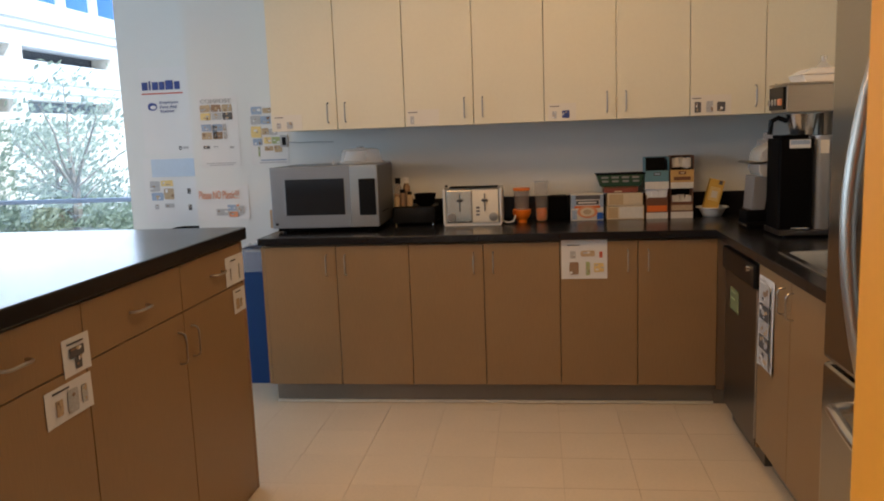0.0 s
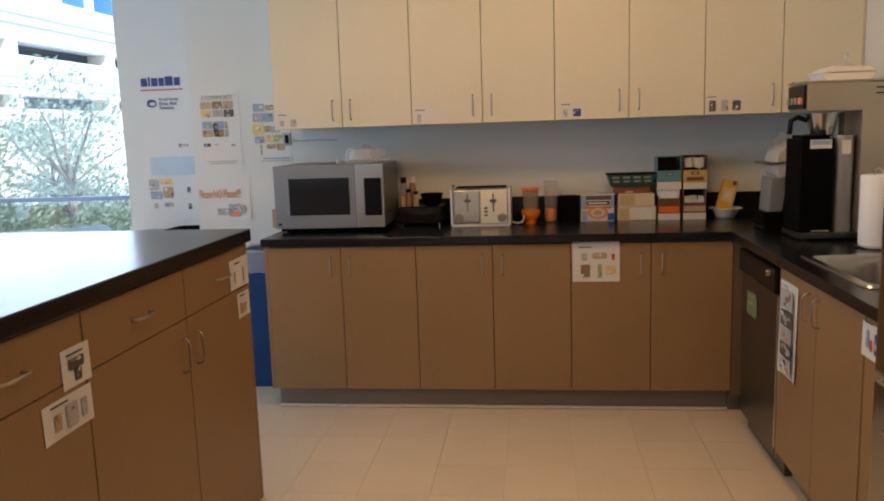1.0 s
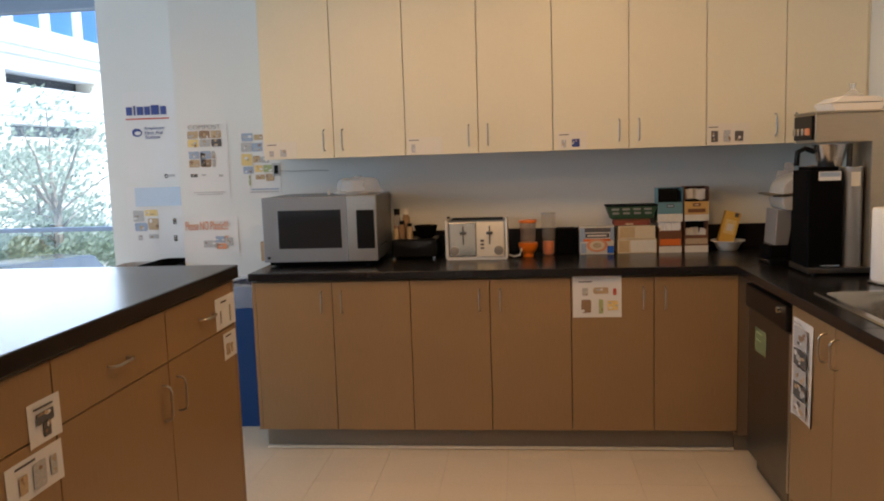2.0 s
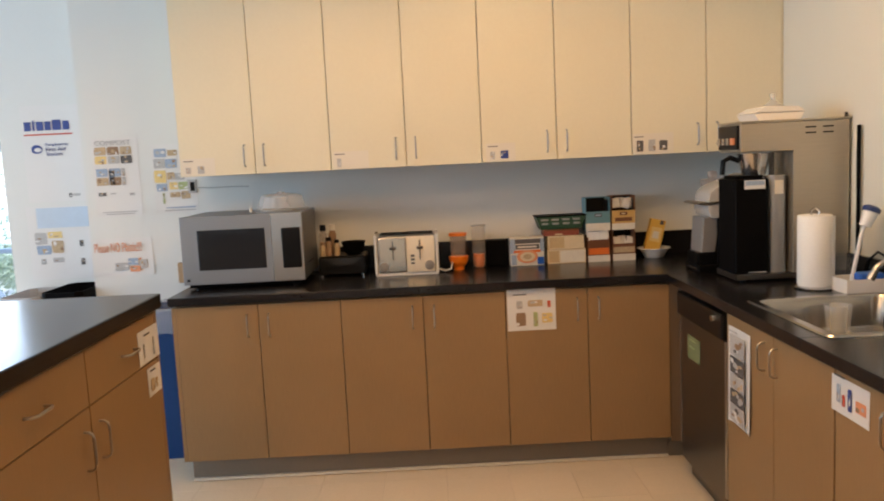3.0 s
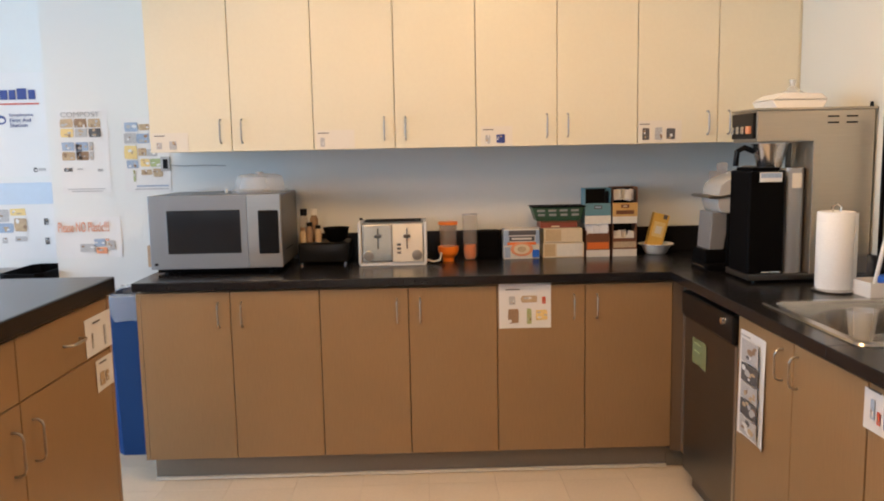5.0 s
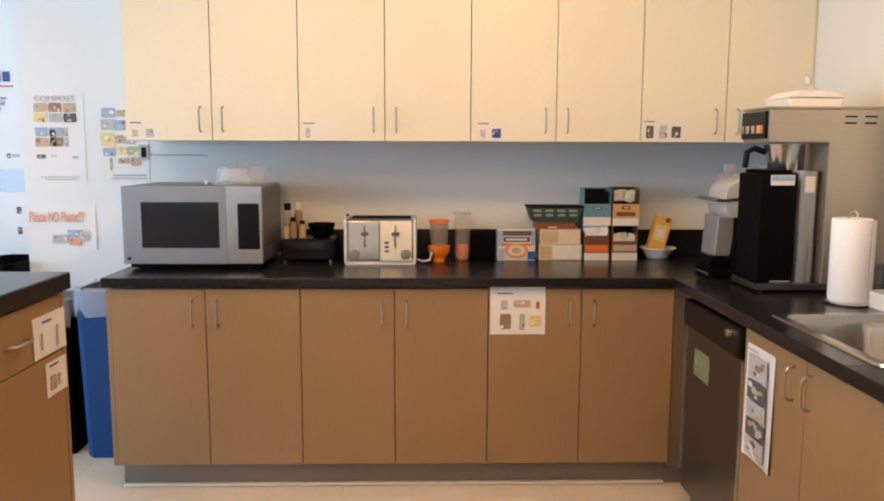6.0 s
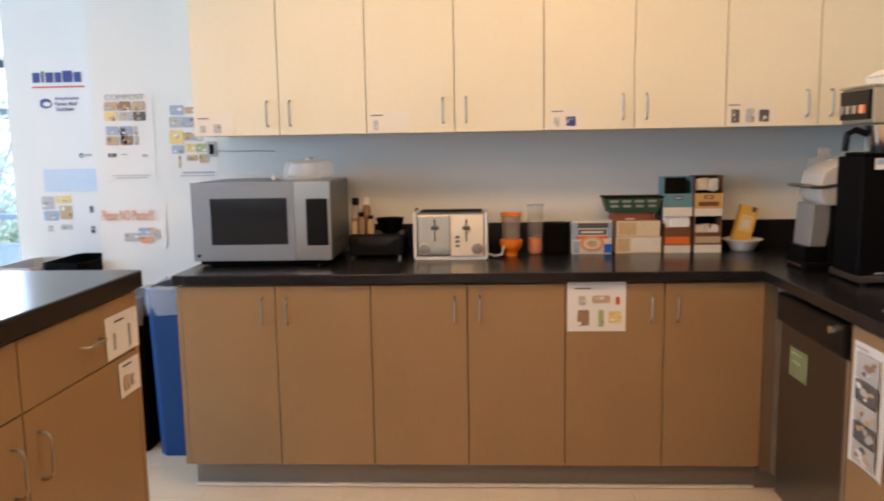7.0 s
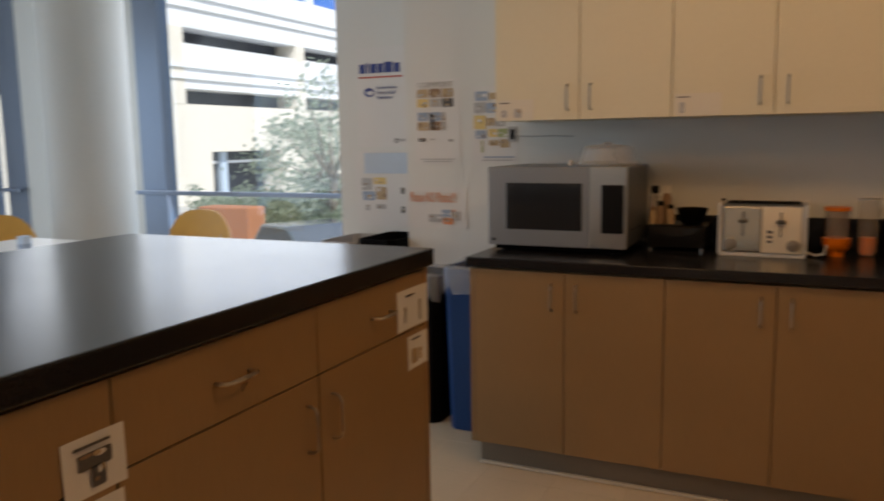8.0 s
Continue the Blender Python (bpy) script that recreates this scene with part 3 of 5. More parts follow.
# ---- papers on fronts and walls ----
def sheet(name, label, origin, facing, w, h, marks, paper="paper", curl=0.004, tilt=0.0, category="sign"):
    """A sheet of paper with printed marks. Local x runs along the sheet, z up, -y out of its front. marks: (name, material, x0, z0, x1, z1)."""
    rz = {'-y': 0, '-x': -90, '+x': 90}[facing]
    c = thing(name, label, category, (0, 0, 0))
    c.matrix_world = pose(*origin, 0, 0, rz) @ pose(0, 0, 0, 0, tilt, 0)
    bm = bmesh.new()
    n = 8
    def dy(u, v):
        return -0.001 - curl * (max(0, abs(u - 0.5) - 0.35) * 4) * (0.4 + 0.6 * (1 - v))
    gr = [[bm.verts.new((u / n * w, dy(u / n, v / n), v / n * h)) for v in range(n + 1)] for u in range(n + 1)]
    for u in range(n):
        for v in range(n):
            bm.faces.new((gr[u][v], gr[u + 1][v], gr[u + 1][v + 1], gr[u][v + 1]))
    geo = bmesh.ops.extrude_face_region(bm, geom=list(bm.faces))
    for v in geo["geom"]:
        if isinstance(v, bmesh.types.BMVert):
            v.co.y += 0.0006
    part("sheet", bm, paper, c, smooth=True)
    for nm, mt, x0, z0, x1, z1 in marks:
        yb = -0.001 - curl * 0.75
        if nm in ("picture", "photo", "emblem"):
            k = 14
            rr = random.Random(hash((round(x0 * 997), round(z0 * 991))) % 9999)
            out = []
            for j in range(k):
                a = 2 * math.pi * j / k
                q = 0.90 + 0.10 * rr.random()
                ex = 0.9 if nm == "emblem" else 0.22
                sx, sz = math.copysign(abs(math.cos(a)) ** ex, math.cos(a)), math.copysign(abs(math.sin(a)) ** ex, math.sin(a))
                out.append(((x0 + x1) / 2 + (x1 - x0) / 2 * sx * q, (z0 + z1) / 2 + (z1 - z0) / 2 * sz * q))
            if nm == "photo":
                out = [(x0, z0), (x1, z0), (x1, z1), (x0, z1)]
            pic = part(nm, bm_prism(out, 'y', yb - 0.0010, yb), mt, c)
            if nm == "emblem":
                cx, cz, rad = (x0 * 0.42 + x1 * 0.58), (z0 * 0.58 + z1 * 0.42), (x1 - x0) * 0.24
                part("emblem_eye", bm_prism([(cx + rad * 1.3 * math.cos(j * 0.628), cz + rad * 0.75 * math.sin(j * 0.628)) for j in range(10)], 'y', yb - 0.0016, yb - 0.0011), paper, pic)
            if nm in ("picture", "photo"):
                for q in range(7 if nm == "photo" else 3):
                    cx, cz = rr.uniform(x0, x1) * 0.7 + 0.3 * (x0 + x1) / 2, rr.uniform(z0, z1) * 0.7 + 0.3 * (z0 + z1) / 2
                    aw, ah = (x1 - x0) * rr.uniform(0.07, 0.20), (z1 - z0) * rr.uniform(0.07, 0.22)
                    o2 = [(cx + aw * math.cos(j * 0.785 + q), cz + ah * math.sin(j * 0.785 + q) * rr.uniform(0.7, 1.1)) for j in range(8)]
                    part("patch", bm_prism(o2, 'y', yb - 0.0014 - 0.0003 * q, yb - 0.0011 - 0.0003 * q), rr.choice(("ink", "ink_grey", "paper", "ink_tan", "ink_brown") if nm == "photo" else ("ink_grey", "paper", "ink_tan", "ink_brown")), pic)
        else:
            if nm == "heading":
                z0, z1 = (z0 + z1) / 2 - 0.0022, (z0 + z1) / 2 + 0.0022
            part(nm, bm_box((x0, yb - 0.0016, z0), (x1, yb, z1)), mt, c)
    return c


def lettering(text, parent, material, x, z, width, height, y=-0.0065):
    """Words in the built-in font as a mesh part on a sheet."""
    cu = bpy.data.curves.new("lettering", 'FONT')
    cu.body = text
    cu.size = 1.0
    cu.extrude = 0.0008
    tmp = bpy.data.objects.new("lettering", cu)
    scene.collection.objects.link(tmp)
    me = bpy.data.meshes.new_from_object(tmp.evaluated_get(bpy.context.evaluated_depsgraph_get()))
    bpy.data.objects.remove(tmp)
    bpy.data.curves.remove(cu)
    xs = [v.co.x for v in me.vertices]
    zs = [v.co.y for v in me.vertices]
    sx, sz = width / (max(xs) - min(xs)), height / (max(zs) - min(zs))
    for v in me.vertices:
        p = v.co.copy()
        v.co = (x + (p.x - min(xs)) * sx, y - p.z, z + (p.y - min(zs)) * sz)
    me.materials.clear()
    me.materials.append(M[material])
    ob = new("lettering", me)
    ob.parent = parent
    return ob


# poster of packaging on the wall with a pale heading
W = WALL_Y
pics = []
for r, (zz, row) in enumerate([(0.345, ("ink_tan", "ink_brown", "ink_tan")), (0.295, ("ink_yellow", "ink_grey", "ink_ink")), (0.225, ("ink_sky", "ink_blue2", "ink_grey")), (0.175, ("ink_tan", "ink_brown", "ink_grey"))]):
    for k, mt in enumerate(row):
        mt = {"ink_ink": "ink", "ink_blue2": "ink_sky"}.get(mt, mt)
        w0 = 0.068 if k < 2 else (0.066 if r < 2 else 0.02)
        pics.append(("picture", mt, 0.012 + 0.072 * k, zz, 0.012 + 0.072 * k + w0, zz + 0.047))
pics += [("picture", "ink_sky", 0.085, 0.178, 0.118, 0.262), ("picture", "ink", 0.016, 0.118, 0.062, 0.138), ("picture", "ink_grey", 0.085, 0.126, 0.115, 0.134),
         ("picture", "ink_grey", 0.19, 0.116, 0.22, 0.13), ("caption", "ink_grey", 0.03, 0.024, 0.225, 0.028), ("caption", "ink_grey", 0.05, 0.012, 0.21, 0.016)]
p = sheet("poster", "white paper poster with rows of small food packaging pictures", (-0.645, W, 1.293), '-y', 0.257, 0.44, pics, curl=0.003, category="poster")
lettering("COMPOST", p, "ink_grey", 0.02, 0.40, 0.20, 0.026)
pics = [("picture", "ink_sky", 0.012, 0.312, 0.085, 0.362), ("picture", "ink_tan", 0.088, 0.318, 0.145, 0.352), ("picture", "ink_grey", 0.008, 0.25, 0.075, 0.306), ("picture", "ink_sky", 0.072, 0.25, 0.14, 0.304),
        ("picture", "ink_yellow", 0.004, 0.168, 0.074, 0.242), ("picture", "ink_tan", 0.076, 0.186, 0.122, 0.228), ("picture", "ink_grey", 0.118, 0.182, 0.178, 0.222), ("picture", "ink_sky", 0.012, 0.122, 0.078, 0.164),
        ("picture", "ink_yellow", 0.084, 0.13, 0.135, 0.172), ("picture", "ink_green", 0.136, 0.128, 0.196, 0.172), ("picture", "ink_green", 0.045, 0.05, 0.056, 0.115), ("picture", "ink_tan", 0.085, 0.086, 0.145, 0.115),
        ("picture", "ink_tan", 0.15, 0.075, 0.20, 0.12), ("caption", "ink_sky", 0.06, 0.025, 0.225, 0.032), ("caption", "ink_grey", 0.05, 0.010, 0.225, 0.015)]
sheet("poster", "white paper poster with coloured recycling pictures, partly behind the cabinet", (-0.315, W, 1.30), '-y', 0.24, 0.385, pics, curl=0.003, category="poster")
p = sheet("poster", "white paper notice with an orange heading about plastic", (-0.70, W, 0.955), '-y', 0.345, 0.215,
          [("picture", "ink_grey", 0.125, 0.03, 0.205, 0.075), ("picture", "ink_orange", 0.21, 0.02, 0.27, 0.055), ("picture", "ink_sky", 0.20, 0.06, 0.26, 0.10), ("picture", "ink_grey", 0.27, 0.04, 0.31, 0.09), ("picture", "ink_orange", 0.262, 0.088, 0.28, 0.1)], curl=0.008, category="poster")
lettering("Please NO Plastic!!!", p, "ink_orange", 0.02, 0.138, 0.265, 0.052, y=-0.010)
# first-aid supplier's sheet on the pier: name drawn as plain shapes
marks = [("name_bar", "ink_blue", a, 0.424, b, z) for a, b, z in ((0.018, 0.058, 0.476), (0.068, 0.080, 0.484), (0.090, 0.132, 0.476), (0.140, 0.176, 0.476), (0.184, 0.236, 0.484), (0.246, 0.284, 0.476))]
marks += [("underline", "ink_red", 0.012, 0.396, 0.30, 0.404), ("emblem", "ink_blue", 0.045, 0.288, 0.115, 0.342), ("caption", "ink_grey", 0.27, 0.03, 0.31, 0.045), ("emblem", "ink", 0.24, 0.022, 0.265, 0.05)]
p = sheet("poster", "white paper poster with a navy name and red underline", (-1.165, 0.98, 1.385), '-y', 0.44, 0.57, marks, curl=0.002, category="poster")
for k, word in enumerate(("Employee", "First Aid", "Station")):
    lettering(word, p, "ink_blue", 0.135, 0.328 - 0.027 * k, (0.13, 0.115, 0.095)[k], 0.020)
sheet("poster", "pale blue and white paper poster with small pictures", (-1.19, 0.98, 0.92), '-y', 0.47, 0.44,
      [("header", "paper_blue", 0.06, 0.31, 0.46, 0.43), ("picture", "ink_grey", 0.035, 0.21, 0.11, 0.285), ("picture", "ink_yellow", 0.112, 0.245, 0.205, 0.288), ("picture", "ink_sky", 0.04, 0.15, 0.13, 0.206), ("picture", "ink_tan", 0.132, 0.155, 0.205, 0.235),
       ("picture", "ink_grey", 0.06, 0.09, 0.09, 0.125), ("picture", "ink_grey", 0.13, 0.10, 0.20, 0.13), ("picture", "ink", 0.30, 0.19, 0.325, 0.23), ("picture", "ink", 0.30, 0.08, 0.325, 0.12)], curl=0.002, category="poster")

# sheet over the base cabinet doors
sheet("paper_sign", "white paper sign with six food pictures taped over cabinet doors", (1.583, 0.0, 0.676), '-y', 0.236, 0.206,
      [("heading", "ink", 0.03, 0.175, 0.095, 0.182), ("picture", "ink_grey", 0.045, 0.108, 0.075, 0.148), ("picture", "ink_tan", 0.098, 0.118, 0.175, 0.15), ("picture", "ink_red", 0.195, 0.11, 0.212, 0.145),
       ("picture", "ink_brown", 0.04, 0.022, 0.09, 0.09), ("picture", "ink_green", 0.125, 0.018, 0.148, 0.092), ("picture", "ink_yellow", 0.165, 0.035, 0.22, 0.085)])
# strips under the wall cabinets' doors
def strip(x, w, h, marks, label):
    sheet("paper_label", label, (x, 0.28, UZ + 0.003), '-y', w, h, marks, "label_paper", curl=0.001, category="label")
strip(-0.02, 0.17, 0.088, [("heading", "ink", 0.012, 0.072, 0.06, 0.077), ("picture", "ink_grey", 0.02, 0.012, 0.045, 0.045), ("picture", "ink_grey", 0.08, 0.01, 0.115, 0.05)], "white paper label with faint crockery pictures")
strip(0.752, 0.18, 0.088, [("heading", "ink", 0.008, 0.072, 0.06, 0.077), ("picture", "ink_grey", 0.018, 0.01, 0.04, 0.055)], "white paper label with a faint glass picture")
strip(1.532, 0.15, 0.092, [("heading", "ink", 0.01, 0.074, 0.06, 0.079), ("picture", "ink_grey", 0.02, 0.01, 0.045, 0.052), ("picture", "ink_blue", 0.072, 0.012, 0.115, 0.055)], "white paper label with a dark mug picture")
strip(2.283, 0.21, 0.105, [("heading", "ink", 0.008, 0.086, 0.055, 0.091), ("picture", "ink", 0.02, 0.012, 0.055, 0.072), ("picture", "ink_grey", 0.08, 0.012, 0.118, 0.075), ("picture", "ink", 0.135, 0.015, 0.18, 0.068)], "white paper label with three jar pictures")
# side run
sheet("paper_sign", "long white paper strip of dark photographs on the sink cabinet door", (FX, -0.775, 0.455), '-x', 0.205, 0.378,
      [("heading", "ink_grey", 0.02, 0.362, 0.10, 0.368), ("photo", "ink_grey", 0.03, 0.275, 0.165, 0.352), ("photo", "ink", 0.03, 0.205, 0.165, 0.268), ("photo", "ink_grey", 0.03, 0.145, 0.165, 0.200), ("photo", "ink", 0.03, 0.082, 0.165, 0.14), ("photo", "ink_grey", 0.03, 0.015, 0.165, 0.077)], curl=0.014)
sheet("paper_sign", "white paper sign with small cleaning supply pictures", (FX, -1.558, 0.753), '-x', 0.197, 0.106,
      [("heading", "ink", 0.02, 0.105, 0.075, 0.111), ("picture", "ink_sky", 0.03, 0.03, 0.05, 0.085), ("picture", "ink_red", 0.06, 0.025, 0.075, 0.06), ("picture", "ink_blue", 0.09, 0.02, 0.11, 0.085), ("picture", "ink_orange", 0.13, 0.03, 0.185, 0.065)], curl=0.003)
sheet("sticky_note", "pale green note stuck on the dishwasher door", (FX, -0.272, 0.577), '-x', 0.160, 0.108, [("heading", "ink_green", 0.03, 0.085, 0.11, 0.095), ("line", "ink_green", 0.03, 0.055, 0.10, 0.062)], "note_green", 0.003, category="note")
# island
sheet("paper_sign", "white paper sign with a knife picture on the island drawer", (IX, -1.205, 0.889), '+x', 0.187, 0.115, [("heading", "ink", 0.05, 0.094, 0.10, 0.10), ("picture", "ink_grey", 0.04, 0.02, 0.05, 0.07), ("knife", "ink_grey", 0.13, 0.015, 0.14, 0.075)], curl=0.004)
sheet("paper_sign", "small white paper sign with a tan picture on the island door", (IX, -1.147, 0.767), '+x', 0.122, 0.098, [("heading", "ink", 0.02, 0.085, 0.07, 0.09), ("picture", "ink_tan", 0.02, 0.015, 0.055, 0.06), ("picture", "ink_tan", 0.065, 0.02, 0.085, 0.055)], curl=0.004)
sheet("paper_sign", "white paper sign with a black whisk picture on the island drawer", (IX, -2.283, 0.866), '+x', 0.122, 0.100, [("heading", "ink", 0.02, 0.082, 0.09, 0.087), ("picture", "ink", 0.025, 0.045, 0.095, 0.074), ("picture", "ink", 0.05, 0.012, 0.08, 0.05)], curl=0.004)
sheet("paper_sign", "white paper sign with three grey pictures on the island door", (IX, -2.374, 0.760), '+x', 0.205, 0.095, [("heading", "ink", 0.03, 0.082, 0.10, 0.087), ("picture", "ink_tan", 0.04, 0.02, 0.07, 0.065), ("picture", "ink_grey", 0.09, 0.012, 0.14, 0.075), ("picture", "ink_grey", 0.155, 0.02, 0.18, 0.07)], curl=0.004)


# ---- things on the worktop ----
def microwave():
    w, dpt, z0, z1 = 0.615, 0.46, 0.028, 0.372
    c = thing("microwave_oven", "grey steel microwave oven with a dark glass door", "microwave", (-0.030, 0.187, TOP))
    part("body", bm_box((0, 0.02, z0), (w, dpt, z1), 0.012, seg=3), "mw_side", c, "grey casing, darkened for its shadow side")
    d = part("door", bm_box((0.0, 0.0, z0), (0.457, 0.022, z1), 0.003), "mw_grey", c)
    part("window", bm_box((0.084, -0.003, 0.100), (0.425, 0.003, 0.303), 0.003), "darkglass", d, "dark tinted glass")
    p = part("control_panel", bm_box((0.458, 0.0, z0), (w, 0.022, z1), 0.004, seg=3), "steel", c, "brushed steel control panel")
    part("display", bm_box((0.508, -0.003, 0.094), (0.602, 0.003, 0.298), 0.006), "black", p, "black display and keypad")
    part("underside", bm_box((0.02, 0.03, 0.008), (w - 0.02, dpt - 0.02, z0 + 0.004), 0.004), "matt_black", c, "black underside")
    part("door_button", bm_box((0.018, -0.004, z0 + 0.018), (0.034, 0.001, z0 + 0.03), 0.002), "black", d)
    for k in range(7):
        part("side_vent", bm_box((w - 0.001, 0.10 + 0.03 * k, 0.10), (w + 0.0015, 0.115 + 0.03 * k, 0.104)), "matt_black", c)
    for yy in (0.06, 0.38):
        for xx in (0.06, w - 0.06):
            part("foot", bm_cyl((xx, yy, 0), 0.018, 0.02, z0 + 0.002, 14), "black", c)


microwave()
lid = thing("plastic_cover", "cloudy plastic microwave plate cover on the microwave oven", "plate cover", (0.445, 0.43, TOP + 0.372))
part("dome", bm_lathe([(0.14, 0.0), (0.14, 0.012), (0.122, 0.02), (0.112, 0.075), (0.09, 0.088), (0.03, 0.092), (0.0, 0.092)], 36), "cloudy", lid, smooth=True)
part("vent_knob", bm_lathe([(0.022, 0.09), (0.02, 0.10), (0.0, 0.102)], 20), "cloudy", lid, smooth=True)
nb = thing("small_bottle", "tiny white capped bottle on the microwave oven", "bottle", (0.285, 0.40, TOP + 0.372))
part("bottle", bm_lathe([(0.008, 0), (0.008, 0.018), (0.004, 0.022), (0.0, 0.022)], 14), "white", nb, smooth=True)

wb = thing("wooden_block", "small pale wooden block fixed to the wall", "wall block", (-0.215, WALL_Y, 0.90))
part("block", bm_box((0.0, -0.03, 0.0), (0.06, 0.0, 0.115), 0.004), "wood", wb)

org = thing("black_organizer", "black plastic organizer box with a dished front", "organizer", (0.62, 0.42, TOP))
part("box", bm_box((0, 0.0, 0.012), (0.25, 0.22, 0.112), 0.012, seg=3), "black", org)
part("front_dish", bm_prism([(0.02, 0.10), (0.06, 0.072), (0.125, 0.06), (0.19, 0.072), (0.23, 0.10)], 'y', -0.006, 0.0), "darkglass", org)
for xx in (0.015, 0.235):
    part("foot", bm_cyl((xx, 0.015, 0), 0.008, 0.008, 0.02, 12), "chrome", org)


def jar(x, y, h, r, body, cap, label):
    c = thing("spice_bottle", label, "bottle", (x, y, TOP + 0.112), group="condiment bottles")
    part("bottle", bm_lathe([(r, 0), (r, h * 0.68), (r * 0.7, h * 0.76), (r * 0.7, h * 0.8)], 20), body, c, smooth=True)
    part("cap", bm_lathe([(r * 0.78, h * 0.8), (r * 0.78, h), (0, h)], 20), cap, c, smooth=True)


jar(0.640, 0.52, 0.165, 0.022, "smoke", "black", "dark condiment bottle with a black cap")
jar(0.690, 0.53, 0.165, 0.021, "ink_brown", "white", "brown condiment bottle with a white cap")
jar(0.672, 0.48, 0.10, 0.018, "ink_brown", "black", "small brown condiment bottle")
jar(0.716, 0.48, 0.085, 0.017, "ink_tan", "black", "small amber condiment bottle")
jar(0.640, 0.465, 0.075, 0.016, "ink_tan", "ink_brown", "small tan condiment bottle")
bw = thing("black_bowl", "black bowl resting on the organizer", "bowl", (0.805, 0.50, TOP + 0.112))
part("bowl", bm_lathe([(0.035, 0.0), (0.05, 0.012), (0.066, 0.07), (0.062, 0.07), (0.046, 0.016), (0.0, 0.008)], 32), "matt_black", bw, smooth=True)


def toaster():
    c = thing("toaster", "four-slot chrome toaster with two levers and dials", "toaster", (0.927, 0.345, TOP))
    part("body", bm_box((0.012, 0.006, 0.012), (0.326, 0.22, 0.215), 0.022, seg=4), "steel", c, smooth=True)
    part("front_plate", bm_box((0.022, 0.0, 0.02), (0.168, 0.008, 0.205), 0.005), "toaster_plate", c, "polished front plate")
    part("front_plate", bm_prism([(-0.006, 0.02), (0.010, 0.02), (0.010, 0.205), (0.006, 0.205), (0.0, 0.13)], 'x', 0.170, 0.316), "toaster_lit_plate", c, "front plate, leaning back, with a lamp highlight put into its colour")
    for xx in (0.0, 0.322):
        part("end_cap", bm_box((xx, 0.0, 0.006), (xx + 0.016, 0.225, 0.217), 0.012, seg=3), "white", c)
    part("base", bm_box((0.006, 0.004, 0.0), (0.332, 0.222, 0.016), 0.004), "white", c)
    for yy in (0.045, 0.09, 0.135, 0.18):
        part("slot", bm_box((0.03, yy - 0.012, 0.214), (0.31, yy + 0.012, 0.2165)), "matt_black", c)
    for xx in (0.098, 0.24):
        part("lever_slot", bm_box((xx - 0.003, -0.006, 0.085), (xx + 0.003, 0.006, 0.185)), "steel_dark", c)
        part("lever", bm_box((xx - 0.017, -0.022, 0.140), (xx + 0.017, 0.0, 0.155), 0.005, seg=3), "steel_dark", c)
    for xx in (0.05, 0.288):
        part("dial", bm_lathe([(0.026, 0), (0.024, 0.012), (0.0, 0.014)], 24), "nickel", c, smooth=True).matrix_basis = pose(xx, 0.0, 0.052, 90, 0, 0)
    for zz in (0.065, 0.085, 0.105):
        part("button", bm_box((0.19, -0.004, zz - 0.006), (0.21, 0.001, zz + 0.006), 0.002), "steel_dark", c)
    part("plug_knob", bm_cyl((0.005, 0.16, 0.214), 0.008, 0.008, 0.012, 12), "black", c)
    part("cord", bm_tube([(0.32, 0.1, 0.02), (0.37, 0.04, 0.012), (0.40, 0.03, 0.02), (0.41, 0.08, 0.045), (0.40, 0.2, 0.05)], 0.005, 8), "white", c, smooth=True)


toaster()


def cup(x, y, h, r, shell, base, label, zb=0.075):
    c = thing("tumbler", label, "tumbler", (x, y, TOP), group="tumblers on the worktop")
    part("cup_wall", bm_lathe([(r * 0.92, zb), (r, h), (r - 0.003, h), (r * 0.92 - 0.003, zb)], 28), shell, c, smooth=True)
    if not base:
        part("rim", bm_lathe([(r - 0.003, h - 0.004), (r + 0.002, h - 0.004), (r + 0.002, h + 0.002), (r - 0.003, h + 0.002)], 28), "ink_grey", c, smooth=True)
    if base:
        part("cup_base", bm_lathe([(r * 0.62, 0), (r * 0.66, 0.02), (r * 0.95, 0.032), (r * 1.14, 0.055), (r * 1.16, zb), (r * 0.95, zb + 0.003), (0, zb)], 28), base, c, smooth=True)
        part("rim", bm_lathe([(r, h - 0.01), (r + 0.003, h - 0.01), (r + 0.003, h + 0.004), (r, h + 0.004)], 28), base, c, smooth=True)


cup(1.373, 0.475, 0.197, 0.046, "smoke", "orange_cup", "smoky clear tumbler with an orange base and rim")
cup(1.487, 0.52, 0.232, 0.040, "clear", "", "tall clear blender cup", 0.004)
bl = thing("blender_blade", "orange blender blade base lying inside the clear cup", "blender part", (1.487, 0.52, TOP + 0.004))
part("base", bm_lathe([(0.022, 0.0), (0.030, 0.012), (0.032, 0.05), (0.030, 0.072), (0.0, 0.074)], 24), "orange_cup", bl, smooth=True)
bx = thing("black_canister", "black canister standing against the backsplash", "canister", (1.585, 0.57, TOP))
part("body", bm_box((-0.055, -0.04, 0), (0.055, 0.05, 0.145), 0.012, seg=3), "matt_black", bx)


